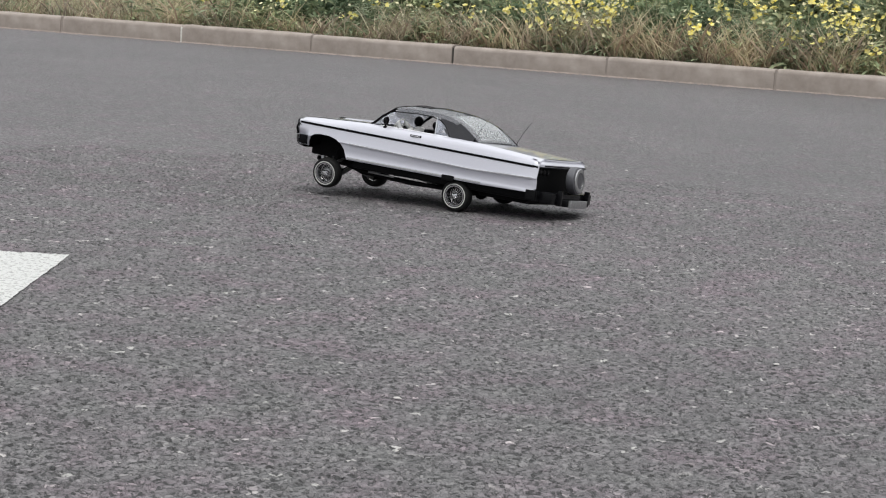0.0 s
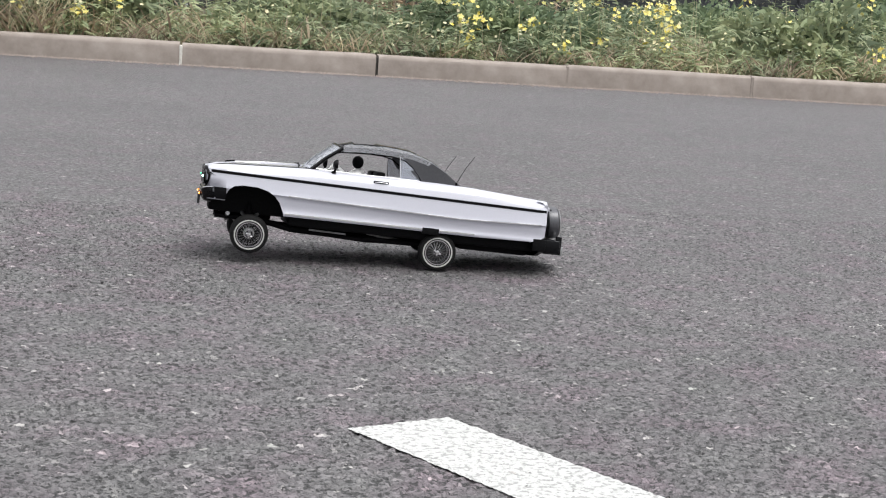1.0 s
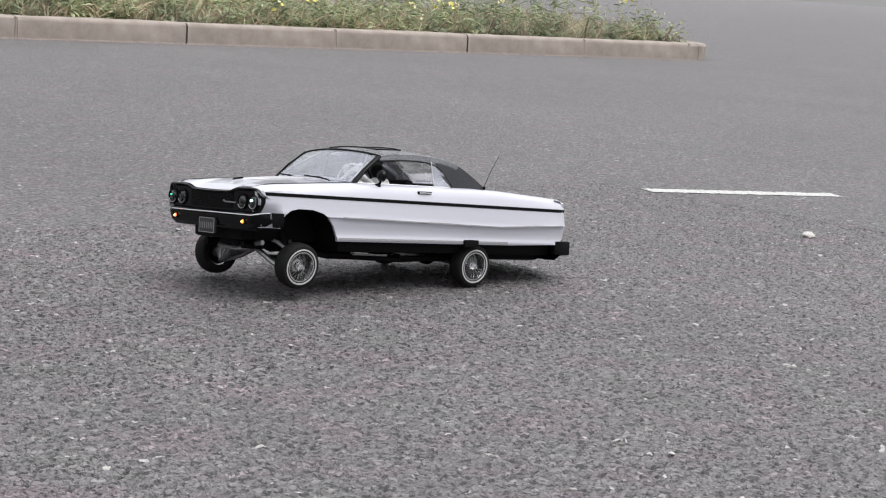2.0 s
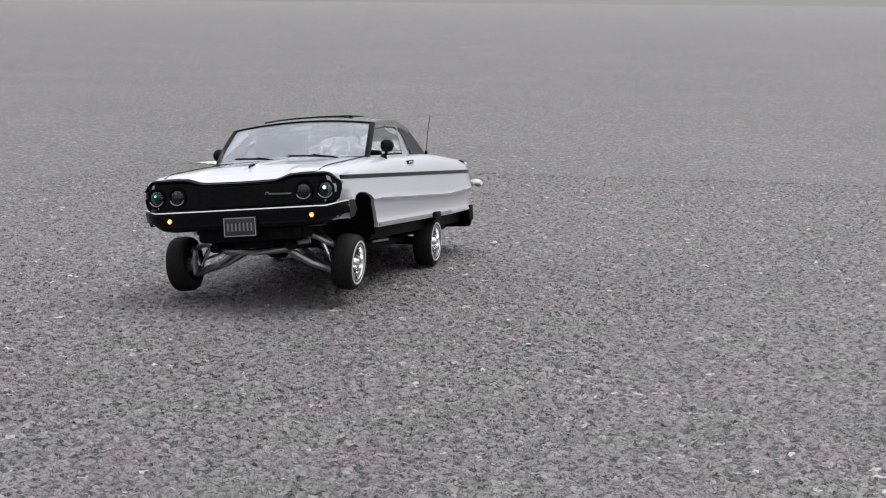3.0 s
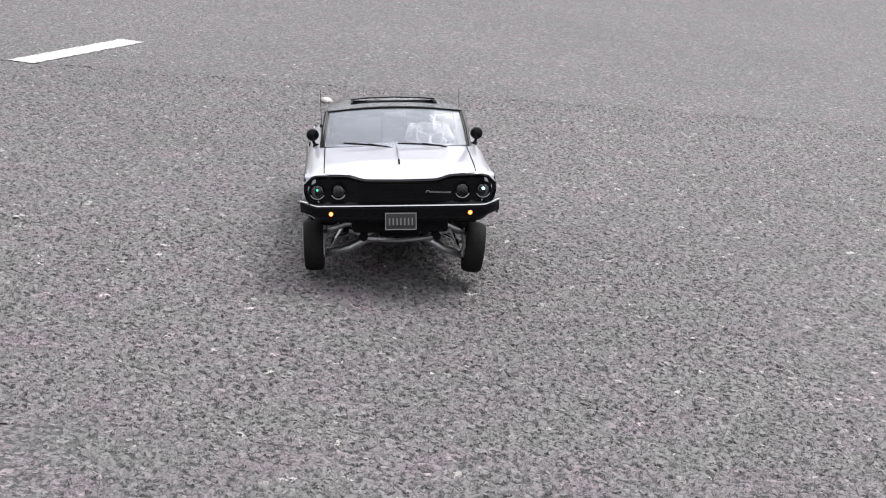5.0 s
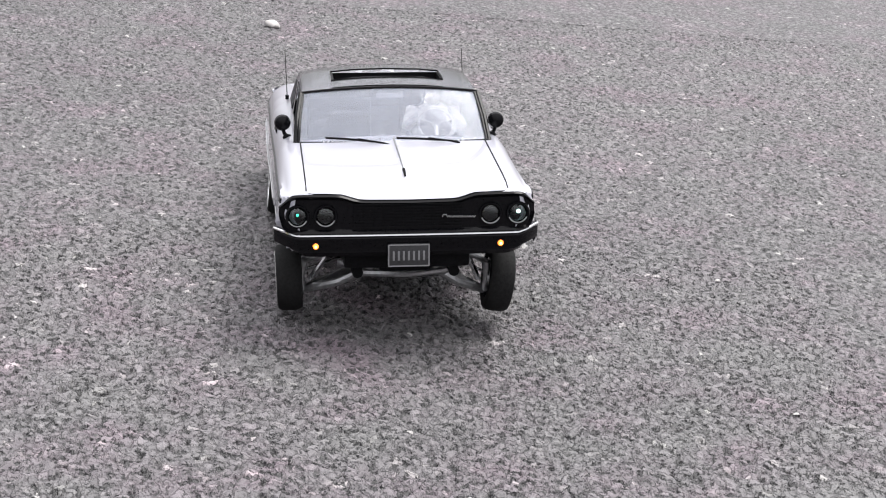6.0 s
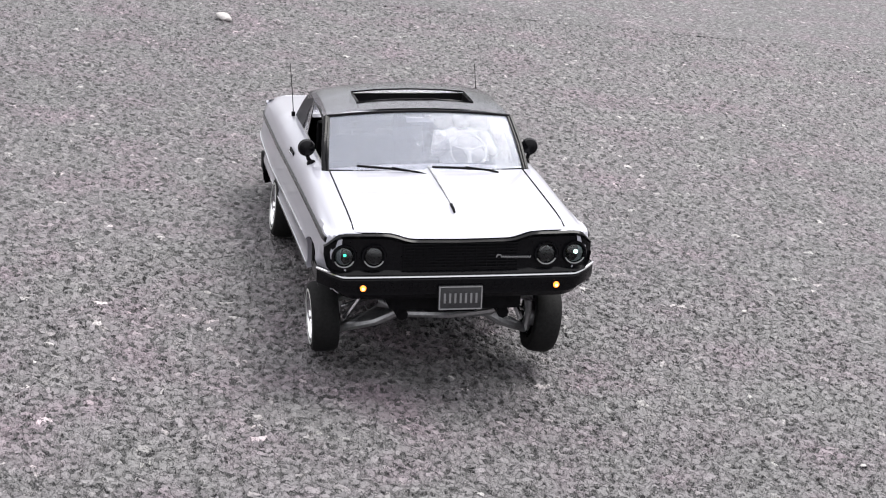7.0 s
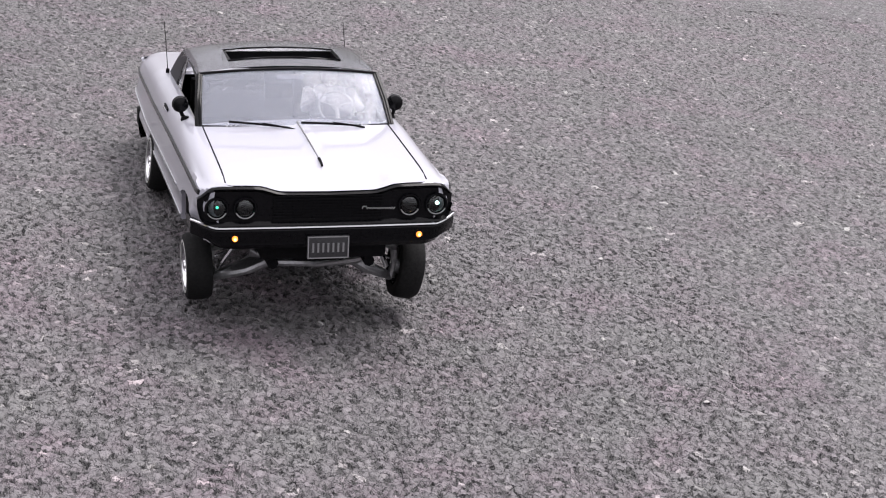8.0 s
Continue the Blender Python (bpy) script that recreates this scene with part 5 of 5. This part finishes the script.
# ---- parked cars beyond the bank ----
def parked_car(label, m, paint, glass, tall):
    """A full-size estate car: lofted body and glasshouse, windows, lamps, wheels."""
    root = thing("parked_car", label, "car", m, group="parked cars")
    k = tall / 1.5
    bm = bmesh.new()
    stations = [(-2.2, 0.55, 0.82), (-2.1, 0.38, 0.92), (-1.2, 0.30, 0.97), (0.8, 0.30, 0.98), (1.0, 0.30, 0.95), (1.9, 0.34, 0.80), (2.15, 0.40, 0.62)]
    rows = []
    for x, zb, zt in stations:
        w = 0.86 - 0.10 * max(0, abs(x) - 1.6)
        rows.append([(x, -w + 0.05, zb * k), (x, -w, (zb + 0.15) * k), (x, -w, (zt - 0.12) * k), (x, -w + 0.08, zt * k), (x, w - 0.08, zt * k), (x, w, (zt - 0.12) * k), (x, w, (zb + 0.15) * k), (x, w - 0.05, zb * k), (x, -w + 0.05, zb * k)])
    sheet(bm, rows)
    part("body", bm, paint, root)
    bm = bmesh.new()
    top = [(-2.0, 0.95, 0.95), (-1.75, 1.38, 0.95), (-1.0, 1.49, 0.97), (0.1, 1.50, 0.98), (0.45, 1.42, 0.98), (1.25, 0.96, 0.95)]
    rows = []
    for x, zt, zb in top:
        wt, wb = 0.62, 0.78
        z1 = zt * k
        rows.append([(x, -wb, min(zb * k, z1)), (x, -wt - 0.05, max(z1 - 0.06, min(zb * k, z1))), (x, -wt + 0.08, z1), (x, wt - 0.08, z1), (x, wt + 0.05, max(z1 - 0.06, min(zb * k, z1))), (x, wb, min(zb * k, z1))])
    sheet(bm, rows)
    part("roof", bm, paint, root)
    for s in (1, -1):
        for x0, x1, t0, t1 in ((-1.72, -1.0, -1.62, -1.0), (-0.92, -0.1, -0.92, -0.1), (-0.02, 0.85, -0.02, 0.36)):
            bm = bmesh.new()
            f = bm.faces.new([bm.verts.new(p) for p in ((x0, s * 0.79, 1.0 * k), (x1, s * 0.79, 1.0 * k), (t1, s * 0.69, 1.38 * k), (t0, s * 0.69, 1.38 * k))])
            bmesh.ops.solidify(bm, geom=[f], thickness=0.012)
            part("side_window", bm, glass, root)
        for x in (-1.35, 1.35):
            bm = bmesh.new()
            lathe(bm, [(0.20, -0.10), (0.31, -0.10), (0.325, -0.07), (0.325, 0.07), (0.31, 0.10), (0.20, 0.10), (0.18, 0.06), (0.0001, 0.05)], pose(x, s * 0.80, 0.325) @ pose(0, 0, 0, 0, 0, 0 if s > 0 else 180), 28)
            w = part("wheel", bm, RUBBER, root)
            bm = bmesh.new()
            lathe(bm, [(0.0001, 0.085), (0.08, 0.088), (0.19, 0.085), (0.19, 0.05)], pose(x, s * 0.80, 0.325) @ pose(0, 0, 0, 0, 0, 0 if s > 0 else 180), 24, False)
            part("rim", bm, ALLOY, w)
    bm = bmesh.new()
    f = bm.faces.new([bm.verts.new(p) for p in ((1.22, -0.70, 1.0 * k), (1.22, 0.70, 1.0 * k), (0.52, 0.58, 1.40 * k), (0.52, -0.58, 1.40 * k))])
    bmesh.ops.solidify(bm, geom=[f], thickness=0.012)
    part("windscreen", bm, glass, root)
    return root


DARK_GLASS = mat("tinted_glass", (0.05, 0.06, 0.065), 0.06, coat=0.5)
# tinted glass again, its base colour paled to imitate reflected sky
PALE_GLASS = mat("sky_reflection_tinted_glass", (0.30, 0.34, 0.34), 0.08, coat=0.6)
CAR_WHITE = grain(mat("white_car_paint", (0.75, 0.75, 0.76), 0.3, coat=0.6), 3.0, [(0.3, (0.72, 0.72, 0.73)), (0.7, (0.78, 0.78, 0.79))])
CAR_DARK = grain(mat("dark_grey_car_paint", (0.04, 0.042, 0.048), 0.3, coat=0.6), 3.0, [(0.3, (0.035, 0.037, 0.042)), (0.7, (0.05, 0.052, 0.06))])
parked_car("white estate car parked beyond the flowering bank", pose(2.05, -30, -0.62, 0, 0, 118), CAR_WHITE, PALE_GLASS, 1.5)
parked_car("dark grey van parked beyond the flowering bank", pose(8.0, -31, -0.57, 0, 0, 150), CAR_DARK, DARK_GLASS, 1.95)


# ---- loose chips on the asphalt ----
def chip(label, x, y, size, turn, material=None):
    rnd = random.Random(int((x * 31 + y * 17) * 1000))
    bm = bmesh.new()
    bmesh.ops.create_icosphere(bm, subdivisions=2, radius=0.5)
    for v in bm.verts:
        v.co *= 1 + 0.35 * noise.noise(v.co * 2.3 + Vector((x * 9, y * 7, 1)))
        v.co.z = max(v.co.z, -0.25)
    ob = part("stone_chip", bm, material or STONE)
    ob.matrix_basis = pose(x, y, size[2] * 0.22, 0, 0, turn) @ Matrix.Diagonal((*size, 1))
    tagged(ob, label, "stone chip", group="loose chips")


chip("flat pinkish stone chip lying on asphalt", -1.05, -0.085, (0.030, 0.022, 0.012), 20)
for i in range(44):
    x, y = rng.uniform(-1.6, 1.2), rng.uniform(-1.2, 2.4)
    if -0.33 < x < 0.3 and -0.13 < y < 0.16:
        continue
    q = rng.uniform(0.004, 0.009)
    chip("small pale stone chip lying on asphalt", x, y, (q, q * rng.uniform(0.4, 0.8), q * 0.3), rng.uniform(0, 180))


def kerb_grit(n):
    """Fine washed grit along the foot of the kerb."""
    x = rng.uniform(KERB_END + 0.3, 10.5, n)
    y = KERB_Y + 0.012 + np.abs(rng.normal(0, 0.05, n))
    q = rng.uniform(0.002, 0.007, n)
    a = rng.uniform(0, 6.28, n)
    verts = np.zeros((n, 4, 3))
    for k in range(3):
        verts[:, k] = np.stack([x + q * np.cos(a + 2.1 * k), y + q * np.sin(a + 2.1 * k), 0 * x], 1)
    verts[:, 3] = np.stack([x, y, 0.003 + q * 0.7], 1)
    k = np.arange(n)[:, None] * 4
    faces = np.concatenate([k + np.array([f]) for f in ((0, 1, 3), (1, 2, 3), (2, 0, 3))])
    quads_object("kerb_grit", verts.reshape(-1, 3), faces, KERB_DUST, "pinkish grit washed along the kerb foot", "grit")


KERB_DUST = grain(mat("pinkish_grit", (0.34, 0.28, 0.25), 0.95), 30.0, [(0.3, (0.26, 0.21, 0.185)), (0.7, (0.40, 0.34, 0.31))])
kerb_grit(9000)
